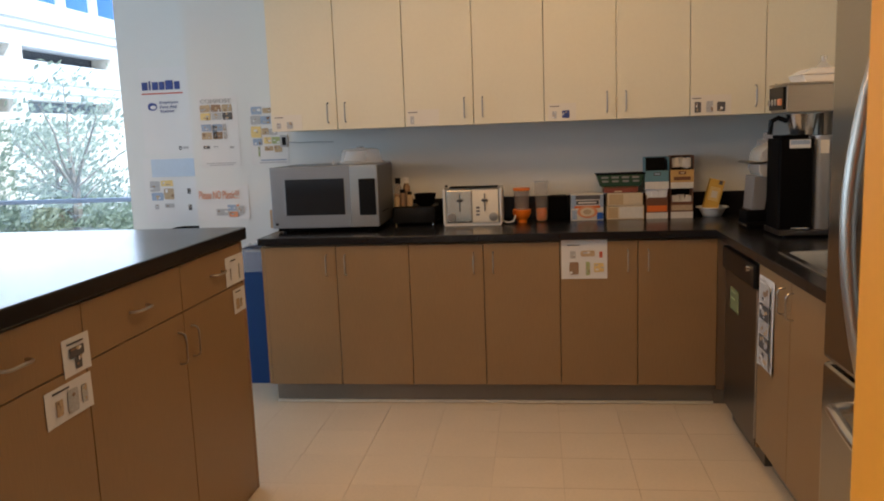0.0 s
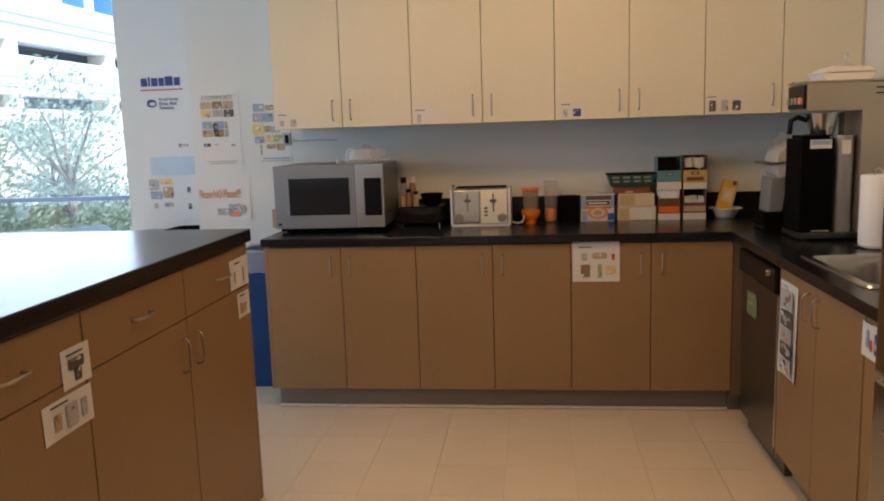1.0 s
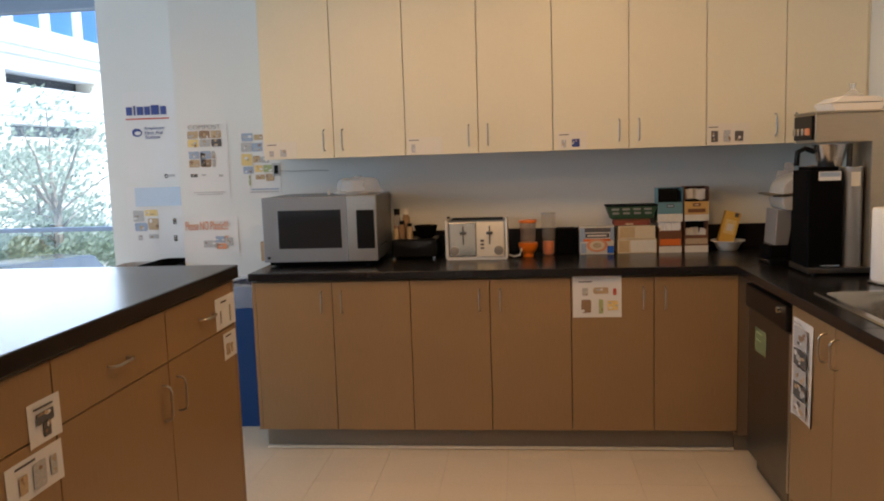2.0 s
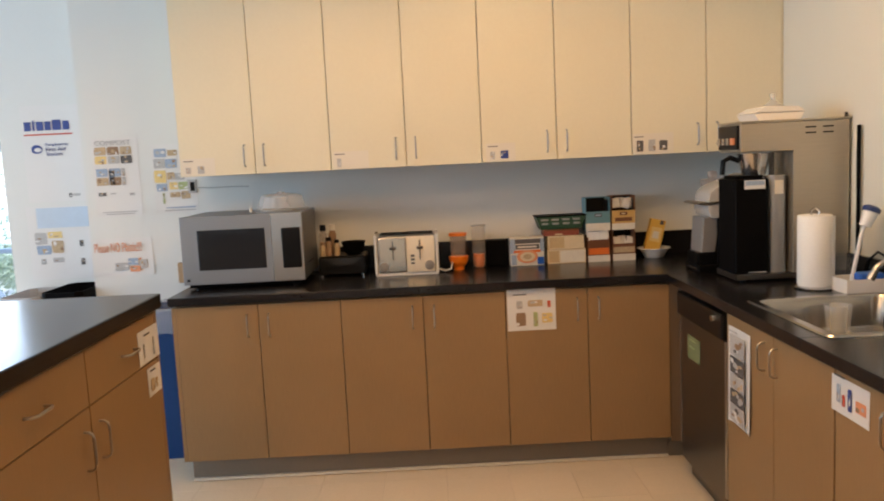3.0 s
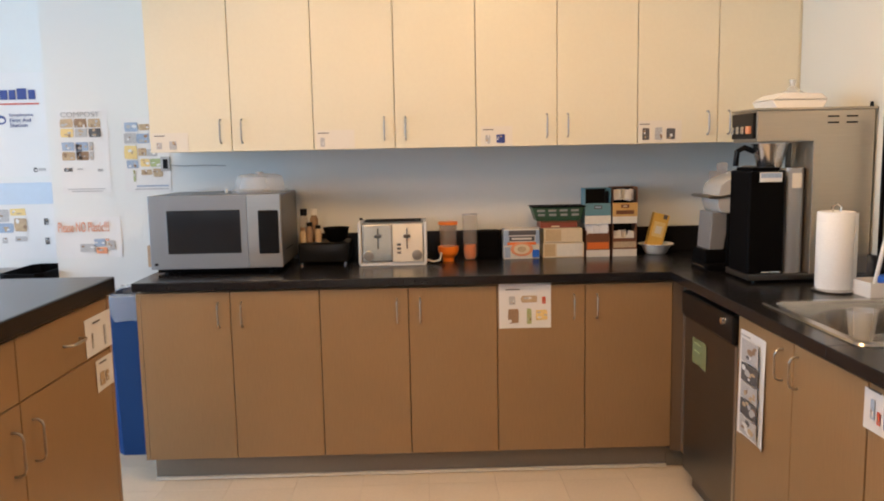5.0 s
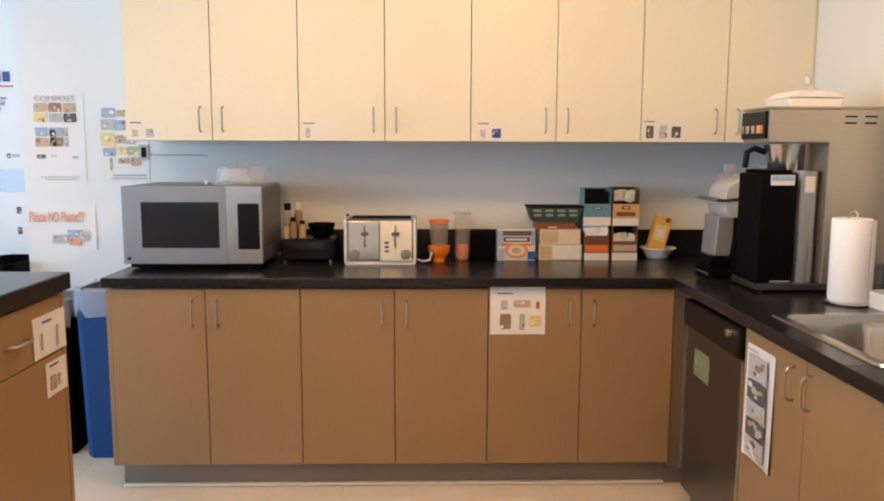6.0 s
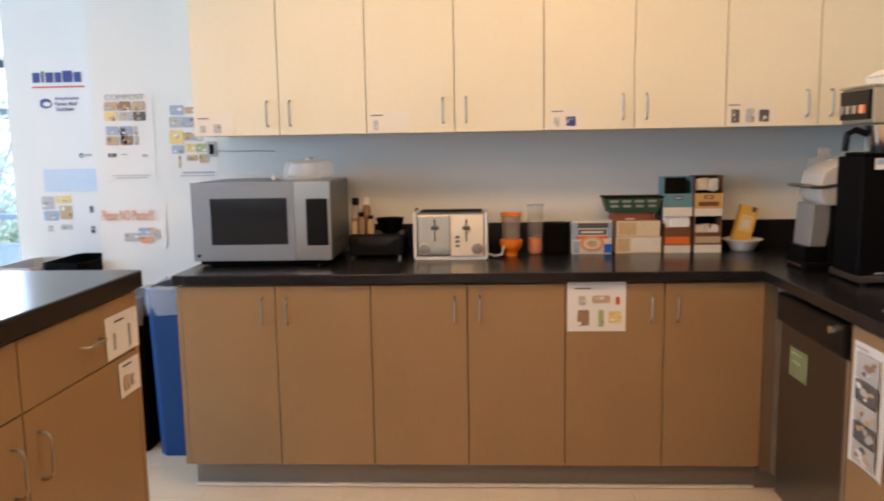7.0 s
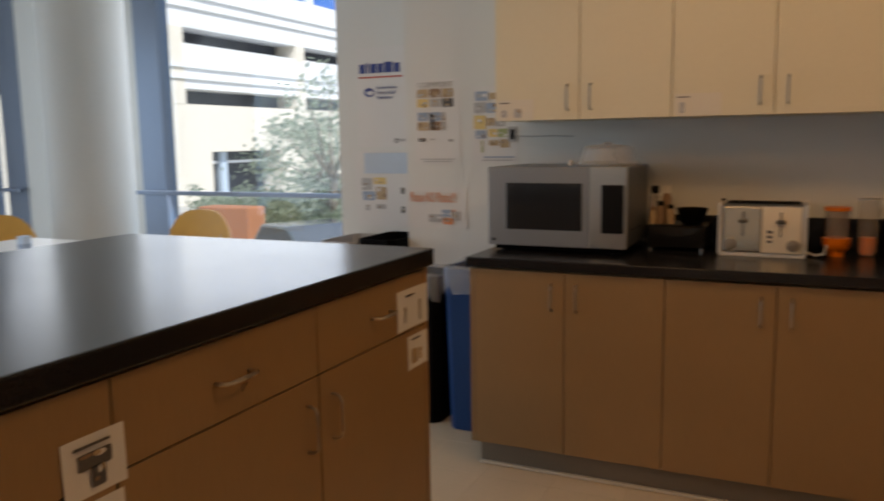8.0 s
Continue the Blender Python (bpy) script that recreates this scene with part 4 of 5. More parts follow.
def carton(name, label, x0, x1, y0, y1, z0, z1, body, panels=(), open_top=False, group="", category="box", tilt=0.0):
    c = thing(name, label, category, (x0, y0, z0), group=group)
    if tilt:
        c.matrix_world = pose(x0, y0, z0, 0, tilt, 0)
    w, dp, h = x1 - x0, y1 - y0, z1 - z0
    t = 0.003
    if open_top:
        bm = bm_box((0, 0, 0), (w, dp, t))
        bm_box((0, 0, t), (t, dp, h), bm=bm)
        bm_box((w - t, 0, t), (w, dp, h), bm=bm)
        bm_box((t, dp - t, t), (w - t, dp, h), bm=bm)
        bm_box((t, 0, t), (w - t, t, h * open_top), bm=bm)
        part("box", bm, body, c)
    else:
        part("box", bm_box((0, 0, 0), (w, dp, h), 0.0015), body, c)
    for k, (nm, mt, a, b, cc, d) in enumerate(panels):
        part(nm, bm_box((w * a, -0.0012 - 0.0006 * k, h * b), (w * cc, 0.0005, h * d)), mt, c)
    return c


snack = carton("snack_box", "printed snack carton with blue, black and orange panels", 1.658, 1.842, 0.50, 0.60, TOP, TOP + 0.152, "cardwhite",
       [("panel", "ink_sky", 0.0, 0.45, 0.16, 0.97), ("panel", "ink_sky", 0.88, 0.50, 1.0, 0.97), ("panel", "ink", 0.14, 0.80, 0.90, 0.96), ("panel", "ink", 0.16, 0.60, 0.86, 0.76), ("panel", "ink_fire", 0.10, 0.47, 0.90, 0.56), ("panel", "cardwhite", 0.22, 0.65, 0.78, 0.71), ("panel", "ink_sky", 0.02, 0.04, 0.18, 0.40), ("panel", "bluebrush", 0.80, 0.04, 0.99, 0.30)])
for k, (rad, mt) in enumerate(((0.050, "ink_orange"), (0.036, "cardpale"), (0.020, "ink_tan"))):
    disc = [(0.092 + rad * 1.15 * math.cos(j * math.pi / 10), 0.050 + 0.72 * rad * math.sin(j * math.pi / 10)) for j in range(20)]
    part("bowl_picture", bm_prism(disc, 'y', -0.0078 - 0.0006 * k, -0.004), mt, snack)
carton("flat_carton", "pale cardboard carton, bottom of a stack", 1.862, 2.074, 0.515, 0.635, TOP, TOP + 0.077, "cardpale", [("panel", "card", 0.04, 0.1, 0.3, 0.9), ("panel", "cardwhite", 0.34, 0.08, 0.97, 0.92)], group="stacked cartons")
carton("flat_carton", "pale cardboard carton with tan ends, in a stack", 1.866, 2.066, 0.515, 0.635, TOP + 0.079, TOP + 0.152, "cardpale", [("panel", "card", 0.05, 0.1, 0.45, 0.9)], group="stacked cartons")
carton("flat_carton", "flat red-brown carton in a stack", 1.848, 2.04, 0.515, 0.635, TOP + 0.154, TOP + 0.190, "cardrust", [("panel", "cardbrown", 0.03, 0.72, 0.97, 0.95), ("panel", "cardpale", 0.30, 0.10, 0.52, 0.30)], group="stacked cartons")
gt = thing("pod_tray", "dark green carton tray holding rows of white pods", "tray", (1.802, 0.508, TOP + 0.191))
part("tray", bm_prism([(0.028, 0), (0.250, 0), (0.275, 0.068), (0.004, 0.068)], 'y', 0, 0.12), "green_tray", gt)
for r in range(2):
    for k in range(4):
        part("pod", bm_box((0.032 + 0.058 * k - 0.004 * r, -0.004, 0.024 + 0.022 * r), (0.070 + 0.058 * k, 0.002, 0.037 + 0.022 * r), 0.004), "cloudy", gt)
part("rim", bm_box((0.0, -0.006, 0.0685), (0.279, 0.126, 0.075), 0.003), "matt_black", gt, "dark rim")
carton("tea_box", "orange and white tea carton with an open top", 2.085, 2.206, 0.51, 0.615, TOP, TOP + 0.135, "cardbrown", [("panel", "cardwhite", 0.0, 0.0, 1.0, 0.26), ("panel", "ink_fire", 0.04, 0.30, 0.96, 0.56), ("panel", "cardbrown", 0.06, 0.6, 0.94, 0.9)], 0.85, group="tea cartons")
carton("tea_box", "brown and white tea carton with an open top", 2.222, 2.346, 0.51, 0.615, TOP, TOP + 0.168, "cardbrown", [("panel", "cardwhite", 0.0, 0.0, 1.0, 0.22), ("panel", "ink_tan", 0.03, 0.27, 0.97, 0.45), ("panel", "cardbrown", 0.03, 0.46, 0.97, 0.55)], 0.56, group="tea cartons")
carton("tea_box", "teal and white tea carton with its dark inside showing", 2.078, 2.212, 0.515, 0.615, TOP + 0.170, TOP + 0.352, "cardteal", [("panel", "cardwhite", 0.0, 0.0, 1.0, 0.23), ("panel", "cardteal", 0.02, 0.25, 0.98, 0.57), ("panel", "ink", 0.36, 0.42, 0.66, 0.52), ("panel", "ink_sky", 0.40, 0.45, 0.62, 0.49)], 0.58, group="tea cartons")
carton("tea_box", "tan, yellow and brown tea carton with sachets standing in it", 2.221, 2.350, 0.515, 0.615, TOP + 0.170, TOP + 0.356, "cardbrown", [("panel", "cardwhite", 0.0, 0.0, 1.0, 0.2), ("panel", "cardgold", 0.0, 0.19, 1.0, 0.57), ("panel", "cardbrown", 0.14, 0.25, 0.86, 0.36), ("panel", "cardbrown", 0.34, 0.43, 0.66, 0.52), ("panel", "cardpale", 0.42, 0.46, 0.58, 0.49)], 0.56, group="tea cartons")
# black panels added so that the carton openings read as shaded inside
for x, z, h in ((2.082, 0.174, 0.172), (2.225, 0.174, 0.176), (2.226, 0.004, 0.160)):
    ln = thing("carton_liner", "black panels added as the shade inside an open tea carton", "liner", (x, 0.52, TOP + z), group="tea carton liners")
    part("back_shade", bm_box((0.002, 0.084, 0.0), (0.120, 0.088, h), 0.001), "black", ln)
    for xx in (0.002, 0.118):
        part("side_shade", bm_box((xx, 0.010, 0.0), (xx + 0.002, 0.0835, h - 0.01)), "black", ln)


def sachets(x0, x1, y, z, n, label):
    c = thing("tea_sachets", label, "tea sachets", (x0, y, z))
    rr = random.Random(int(x0 * 100))
    for k in range(n):
        a = (x1 - x0) * k / n
        bm = bm_box((0, 0, 0), (0.042, 0.014, 0.052), 0.006, seg=3)
        for v in bm.verts:
            v.co += Vector((rr.uniform(-1, 1), rr.uniform(-1, 1), rr.uniform(-1, 1))) * 0.0035
        ob = part("sachet", bm, "paper", c)
        ob.matrix_basis = pose(a, rr.uniform(0, 0.03), 0, rr.uniform(-14, 6), rr.uniform(-16, 16), 0)
sachets(2.090, 2.186, 0.500, TOP + 0.116, 5, "crumpled white sachets in the orange tea carton")
sachets(2.234, 2.334, 0.535, TOP + 0.078, 3, "white sachets in the brown tea carton")
sachets(2.234, 2.339, 0.545, TOP + 0.29, 4, "white sachets in the yellow tea carton")
bo = thing("white_bowl", "small white bowl holding a yellow carton", "bowl", (2.468, 0.585, TOP))
part("bowl", bm_lathe([(0.045, 0.0), (0.055, 0.006), (0.075, 0.045), (0.092, 0.052), (0.09, 0.056), (0.07, 0.05), (0.045, 0.012), (0.0, 0.01)], 32), "white", bo, smooth=True)
carton("yellow_box", "yellow carton leaning in a white bowl", 2.412, 2.495, 0.565, 0.605, TOP + 0.05, TOP + 0.225, "yellowcard", [("panel", "ink_yellow", 0.15, 0.3, 0.85, 0.75), ("panel", "cardwhite", 0.3, 0.4, 0.7, 0.62), ("panel", "ink", 0.62, 0.86, 0.86, 0.99)], tilt=14)


# ---- coffee corner ----
def brewer():
    c = thing("coffee_brewer", "large stainless steel commercial coffee brewer", "coffee brewer", (2.555, -0.385, TOP))
    part("base", bm_box((0.0, 0.0, 0.01), (0.49, 0.24, 0.035), 0.004), "steel_dark", c)
    part("tower", bm_box((0.248, 0.0, 0.035), (0.49, 0.24, 0.575), 0.004), "brewer_steel", c)
    h = part("head", bm_box((0.02, 0.0, 0.566), (0.49, 0.24, 0.69), 0.006), "brewer_steel", c)
    for k in range(2):
        for j in range(2):
            part("vent_slot", bm_box((0.30 + 0.075 * j, -0.002, 0.635 + 0.024 * k), (0.345 + 0.075 * j, 0.001, 0.641 + 0.024 * k)), "matt_black", h)
    part("top_lip", bm_box((0.012, -0.006, 0.69), (0.497, 0.246, 0.698), 0.002), "brewer_steel", h)
    p = part("control_panel", bm_box((0.008, 0.012, 0.58), (0.021, 0.228, 0.682), 0.003), "black", c, "black control panel")
    # the first switch's orange is a reddish reflection put into its colour
    for k in range(4):
        part("switch", bm_box((-0.004, 0.03 + 0.05 * k, 0.60), (0.009, 0.06 + 0.05 * k, 0.63), 0.003), "ink_orange" if k == 0 else "chrome", p)
    part("funnel", bm_lathe([(0.045, 0.455), (0.07, 0.55), (0.074, 0.56), (0.06, 0.56)], 32, at=(0.125, 0.12, 0)), "chrome", c, "chrome brew funnel", True)
    part("funnel_handle", bm_tube([(0.06, 0.12, 0.53), (0.02, 0.12, 0.545), (-0.01, 0.12, 0.53), (-0.015, 0.12, 0.47)], 0.012, 10), "black", c, "black funnel handle", True)
    part("pipe", bm_tube([(0.222, 0.16, 0.04), (0.222, 0.16, 0.56)], 0.012, 12), "steel_dark", c, smooth=True)
    part("corner_knob", bm_cyl((0.485, 0.02, 0.698), 0.008, 0.006, 0.02, 12), "black", c)
    for xx in (0.04, 0.45):
        for yy in (0.03, 0.21):
            part("foot", bm_cyl((xx, yy, 0), 0.014, 0.014, 0.012, 12), "black", c)


brewer()


def server():
    c = thing("coffee_server", "tall black insulated coffee server standing in the brewer", "coffee server", (2.522, -0.372, TOP + 0.0355))
    part("body", bm_prism([(0.04, 0.0), (0.178, 0.0), (0.178, 0.20), (0.04, 0.20), (0.032, 0.19), (0.032, 0.01)], 'z', 0, 0.415, 0.006), "matt_black", c)
    part("lid", bm_box((0.05, 0.02, 0.415), (0.165, 0.18, 0.43), 0.006), "matt_black", c)
    part("sticker", bm_box((0.075, -0.002, 0.372), (0.165, 0.0005, 0.410)), "paper", c, "blue and white sticker")
    part("sticker_print", bm_box((0.079, -0.003, 0.388), (0.161, -0.0015, 0.407)), "ink_sky", c)
    part("steel_side", bm_cyl((0.232, 0.062, 0.0), 0.046, 0.046, 0.425, 32), "silver", c, "brushed steel side tube", True)
    part("gauge_tag", bm_box((0.212, 0.0115, 0.345), (0.250, 0.0155, 0.405), 0.001), "label_paper", c)
    part("drip_tray", bm_box((0.085, -0.012, 0.004), (0.165, -0.001, 0.012), 0.002), "chrome", c)


server()


def pod_machine():
    c = thing("pod_coffee_maker", "black and silver single-serve coffee maker", "coffee maker", (2.505, -0.050, TOP))
    part("base", bm_box((0.0, 0.0, 0.0), (0.30, 0.20, 0.035), 0.012, seg=3), "matt_black", c)
    d = part("drip_tray", bm_box((0.0, 0.02, 0.030), (0.10, 0.18, 0.092), 0.014, seg=3), "matt_black", c)
    part("drip_plate", bm_box((0.010, 0.04, 0.090), (0.085, 0.16, 0.095), 0.002), "steel_dark", d)
    part("tray_trim", bm_box((-0.003, 0.03, 0.012), (0.002, 0.17, 0.020), 0.001), "chrome", d, "thin chrome line")
    part("body", bm_prism([(0.095, 0.03), (0.30, 0.03), (0.30, 0.43), (0.262, 0.445), (0.185, 0.335), (0.176, 0.262), (0.095, 0.262)], 'y', 0.004, 0.196, 0.006), "matt_black", c)
    part("front_column", bm_prism([(0.020, 0.094), (0.086, 0.094), (0.110, 0.262), (0.030, 0.262)], 'y', 0.02, 0.18, 0.006), "silver", c, "grey front column")
    h = part("brew_head", bm_prism([(0.046, 0.300), (0.048, 0.350), (0.058, 0.384), (0.082, 0.404), (0.165, 0.436), (0.245, 0.466), (0.268, 0.452), (0.188, 0.338), (0.178, 0.262), (0.070, 0.256), (0.054, 0.270)], 'y', -0.004, 0.204, 0.011), "pale_silver", c, "silver brew head", True)
    part("handle", bm_prism([(-0.006, 0.330), (0.012, 0.324), (0.050, 0.322), (0.175, 0.345), (0.175, 0.352), (0.050, 0.336), (0.010, 0.338)], 'y', -0.010, 0.210, 0.003), "nickel", h, "satin lift handle", True)
    part("water_tank", bm_box((0.10, 0.208, 0.035), (0.20, 0.275, 0.44), 0.014, seg=3), "smoke", c, "smoky clear water tank")
    part("tank_lid", bm_box((0.130, 0.215, 0.440), (0.175, 0.262, 0.478), 0.014, seg=3), "smoke", c, "smoky tank lid")


pod_machine()
# black strip added to draw the dark line of the gap beside the brewer
by = thing("baking_tray", "thin black strip added for the dark gap between the brewer and the wall", "tray", (3.050, -0.47, TOP))
part("tray", bm_box((-0.012, 0.0, 0.0), (0.0, 0.018, 0.66), 0.004), "matt_black", by)

cl = thing("takeaway_box", "white foam takeaway box on top of the coffee brewer", "takeaway box", (2.648, -0.36, TOP + 0.698))
part("tray", bm_prism([(0.016, 0.0), (0.20, 0.0), (0.218, 0.032), (-0.004, 0.032)], 'y', 0.0, 0.2, 0.004), "foam", cl)
part("lid", bm_prism([(-0.006, 0.034), (0.220, 0.034), (0.19, 0.056), (0.045, 0.062)], 'y', -0.003, 0.203, 0.005), "foam", cl)
part("bag_knot", bm_lathe([(0.055, 0.060), (0.028, 0.076), (0.010, 0.095), (0.014, 0.118), (0.0, 0.122)], 14, at=(0.12, 0.10, 0)), "cloudy", cl, smooth=True)

pt = thing("paper_towel_roll", "white paper towel roll on an upright wire holder", "paper towel", (2.800, -0.585, TOP))
part("holder_base", bm_lathe([(0.075, 0), (0.078, 0.006), (0.07, 0.012), (0.0, 0.012)], 32), "chrome", pt, smooth=True)
part("roll", bm_lathe([(0.020, 0.013), (0.064, 0.013), (0.067, 0.02), (0.067, 0.295), (0.064, 0.302), (0.020, 0.302)], 40), "towel", pt, smooth=True)
part("wire_loop", bm_tube([(-0.012, 0, 0.29), (-0.018, 0, 0.318), (0, 0, 0.332), (0.018, 0, 0.318), (0.012, 0, 0.29)], 0.004, 8), "chrome", pt, smooth=True)
part("loose_sheet", bm_prism([(0.041, -0.057), (0.060, -0.041), (0.073, -0.018), (0.075, -0.018), (0.062, -0.043), (0.042, -0.059)], 'z', 0.016, 0.298), "towel", pt)

cd = thing("sink_caddy", "white plastic caddy for dish brushes by the sink", "caddy", (2.845, -0.755, TOP))
bm = bm_box((0, 0, 0), (0.17, 0.14, 0.004))
for a, b in (((0, 0, 0.004), (0.004, 0.14, 0.055)), ((0.166, 0, 0.004), (0.17, 0.14, 0.055)), ((0.004, 0, 0.004), (0.166, 0.004, 0.055)), ((0.004, 0.136, 0.004), (0.166, 0.14, 0.055))):
    bm_box(a, b, bm=bm)
part("tray", bm, "white", cd)
br = thing("dish_brush", "white dish brush with a navy head standing in the caddy", "dish brush", (2.893, -0.685, TOP + 0.010))
part("shaft", bm_tube([(0, 0, 0), (0.02, 0, 0.10), (0.045, 0.01, 0.20), (0.06, 0.01, 0.25)], 0.008, 10), "white", br, smooth=True)
part("bristles", bm_lathe([(0.022, 0.0), (0.030, 0.06), (0.0, 0.062)], 20), "white", br, smooth=True).matrix_basis = pose(0.062, 0.01, 0.245, 0, 22, 0)
part("head", bm_lathe([(0.034, 0.0), (0.034, 0.016), (0.02, 0.024), (0.0, 0.024)], 20), "navybrush", br, "navy plastic brush head", True).matrix_basis = pose(0.085, 0.01, 0.302, 0, 22, 0)
sp = thing("sponge", "blue sponge lying on the sink caddy", "sponge", (2.905, -0.735, TOP + 0.045))
part("pad", bm_box((0, 0, 0), (0.10, 0.07, 0.03), 0.010, seg=3), "bluebrush", sp)
jug = thing("glass_jar", "clear glass jar behind the paper towel roll", "jar", (2.93, -0.52, TOP))
part("jar_wall", bm_lathe([(0.05, 0), (0.052, 0.10), (0.044, 0.115), (0.044, 0.125), (0.041, 0.125), (0.041, 0.115), (0.047, 0.1), (0.046, 0.006), (0.0, 0.006)], 28), "clear", jug, smooth=True)
ds = thing("soap_bottle", "blue dish soap bottle beside the faucet", "soap bottle", (2.995, -0.835, TOP))
part("bottle", bm_lathe([(0.036, 0), (0.040, 0.01), (0.040, 0.115), (0.022, 0.148), (0.013, 0.153), (0.013, 0.170), (0.0, 0.170)], 24), "bluebrush", ds, smooth=True)
part("soap_label", bm_lathe([(0.0405, 0.03), (0.0408, 0.03), (0.0408, 0.09), (0.0405, 0.09)], 24), "white", ds, smooth=True)
cp = thing("plastic_cup", "clear plastic cup standing in the sink", "cup", (2.735, -0.90, TOP - 0.1385))
part("cup_wall", bm_lathe([(0.035, 0), (0.05, 0.13), (0.047, 0.13), (0.032, 0.005), (0.0, 0.005)], 24), "cloudy", cp, smooth=True)
cb = thing("power_cable", "black power cable looping along the wall by the sink", "cable", (3.035, -0.66, TOP))
part("cord", bm_tube([(0.0, 0.14, 0.03), (0.0, 0.10, 0.10), (-0.005, 0.02, 0.145), (-0.01, -0.06, 0.13), (-0.008, -0.12, 0.07), (0.0, -0.14, 0.004)], 0.005, 8), "black", cb, smooth=True)
# outlet and cable on the wall
ol = thing("wall_outlet", "dark socket with a grey plate on the wall", "outlet", (-0.075, WALL_Y, 1.405))
part("plate", bm_box((-0.05, -0.008, 0), (0.0, 0.0, 0.075), 0.003), "ink_grey", ol)
part("socket", bm_box((-0.036, -0.011, 0.012), (-0.012, -0.006, 0.062), 0.002), "black", ol)
part("cable", bm_tube([(-0.01, -0.008, 0.03), (0.08, -0.010, 0.024), (0.18, -0.008, 0.026), (0.29, -0.006, 0.022)], 0.0025, 6), "ink_grey", ol)


# ---- bins ----
def bin_thing(name, label, x0, x1, y0, y1, h, material, liner, group=""):
    c = thing(name, label, "waste bin", ((x0 + x1) / 2, (y0 + y1) / 2, Z0), group=group)
    w, d = (x1 - x0) / 2, (y1 - y0) / 2
    bm = bmesh.new()
    def ring(s, z, inset=0.0):
        a, b = w * s - inset, d * s - inset
        k = 0.035
        pts = [(-a + k, -b), (a - k, -b), (a, -b + k), (a, b - k), (a - k, b), (-a + k, b), (-a, b - k), (-a, -b + k)]
        return [bm.verts.new((p[0], p[1], z)) for p in pts]
    rings = [ring(0.86, 0.0), ring(0.97, h - 0.03), ring(1.0, h - 0.028), ring(1.0, h), ring(0.97, h, 0.004), ring(0.85, 0.02, 0.004)]
    bm.faces.new(list(reversed(rings[0])))
    for a, b in zip(rings, rings[1:]):
        for k in range(8):
            bm.faces.new((a[k], a[(k + 1) % 8], b[(k + 1) % 8], b[k]))
    bm.faces.new(rings[-1])
    part("shell", bm, material, c)
    if liner:
        bm = bmesh.new()
        rr = random.Random(4)
        n = 40
        rows = []
        for z, off in ((h - 0.10, 0.004), (h - 0.06, 0.006), (h - 0.01, 0.006), (h + 0.012, 0.002), (h + 0.004, -0.016), (h - 0.16, -0.03)):
            row = []
            for k in range(n):
                a = 2 * math.pi * k / n
                c8 = abs(math.cos(a)) ** 0.35 * math.copysign(1, math.cos(a))
                s8 = abs(math.sin(a)) ** 0.35 * math.copysign(1, math.sin(a))
                j = rr.uniform(-0.003, 0.004)
                row.append(bm.verts.new((c8 * (w + off + j), s8 * (d + off + j), z + rr.uniform(-0.008, 0.008) + (rr.uniform(-0.03, 0.02) if z < h - 0.08 and off > 0 else 0))))
            rows.append(row)
        for a, b in zip(rows, rows[1:]):
            for k in range(n):
                bm.faces.new((a[k], a[(k + 1) % n], b[(k + 1) % n], b[k]))
        part("liner", bm, "liner", c, "crumpled clear plastic liner", True)


bin_thing("recycling_bin", "tall blue plastic recycling bin with a clear liner", -0.355, -0.06, 0.37, 0.685, 0.82, "bluebin", True)
bin_thing("waste_bin", "tall black plastic waste bin with a clear liner", -0.69, -0.385, 0.40, 0.69, 0.77, "matt_black", True)
bin_thing("slim_bin", "slim dark grey bin standing at the pier", -0.955, -0.725, 0.56, 0.965, 0.92, "matt_black", False, "slim bins at the pier")
bin_thing("slim_bin", "slim dark grey bin standing at the pier", -1.20, -0.965, 0.56, 0.965, 0.90, "ink_grey", False, "slim bins at the pier")


# ---- table and chairs by the window ----
tb = thing("cafe_table", "white laminate cafe table with metal legs", "table", (-3.45, 0.40, Z0))
part("tabletop", bm_box((-0.62, -0.60, 0.735), (0.62, 0.55, 0.765), 0.006), "laminate_white", tb)
for xx in (-0.52, 0.52):
    for yy in (-0.5, 0.45):
        part("leg", bm_cyl((xx, yy, 0), 0.022, 0.022, 0.735, 16), "steel", tb, smooth=True)
bt = thing("small_carton", "small blue and white carton on the cafe table", "carton", (-3.32, 0.35, Z0 + 0.765))
part("box", bm_box((-0.03, -0.03, 0), (0.03, 0.03, 0.11), 0.004), "paper_blue", bt)
part("band", bm_box((-0.031, -0.031, 0.03), (0.031, 0.031, 0.06), 0.004), "ink_sky", bt)


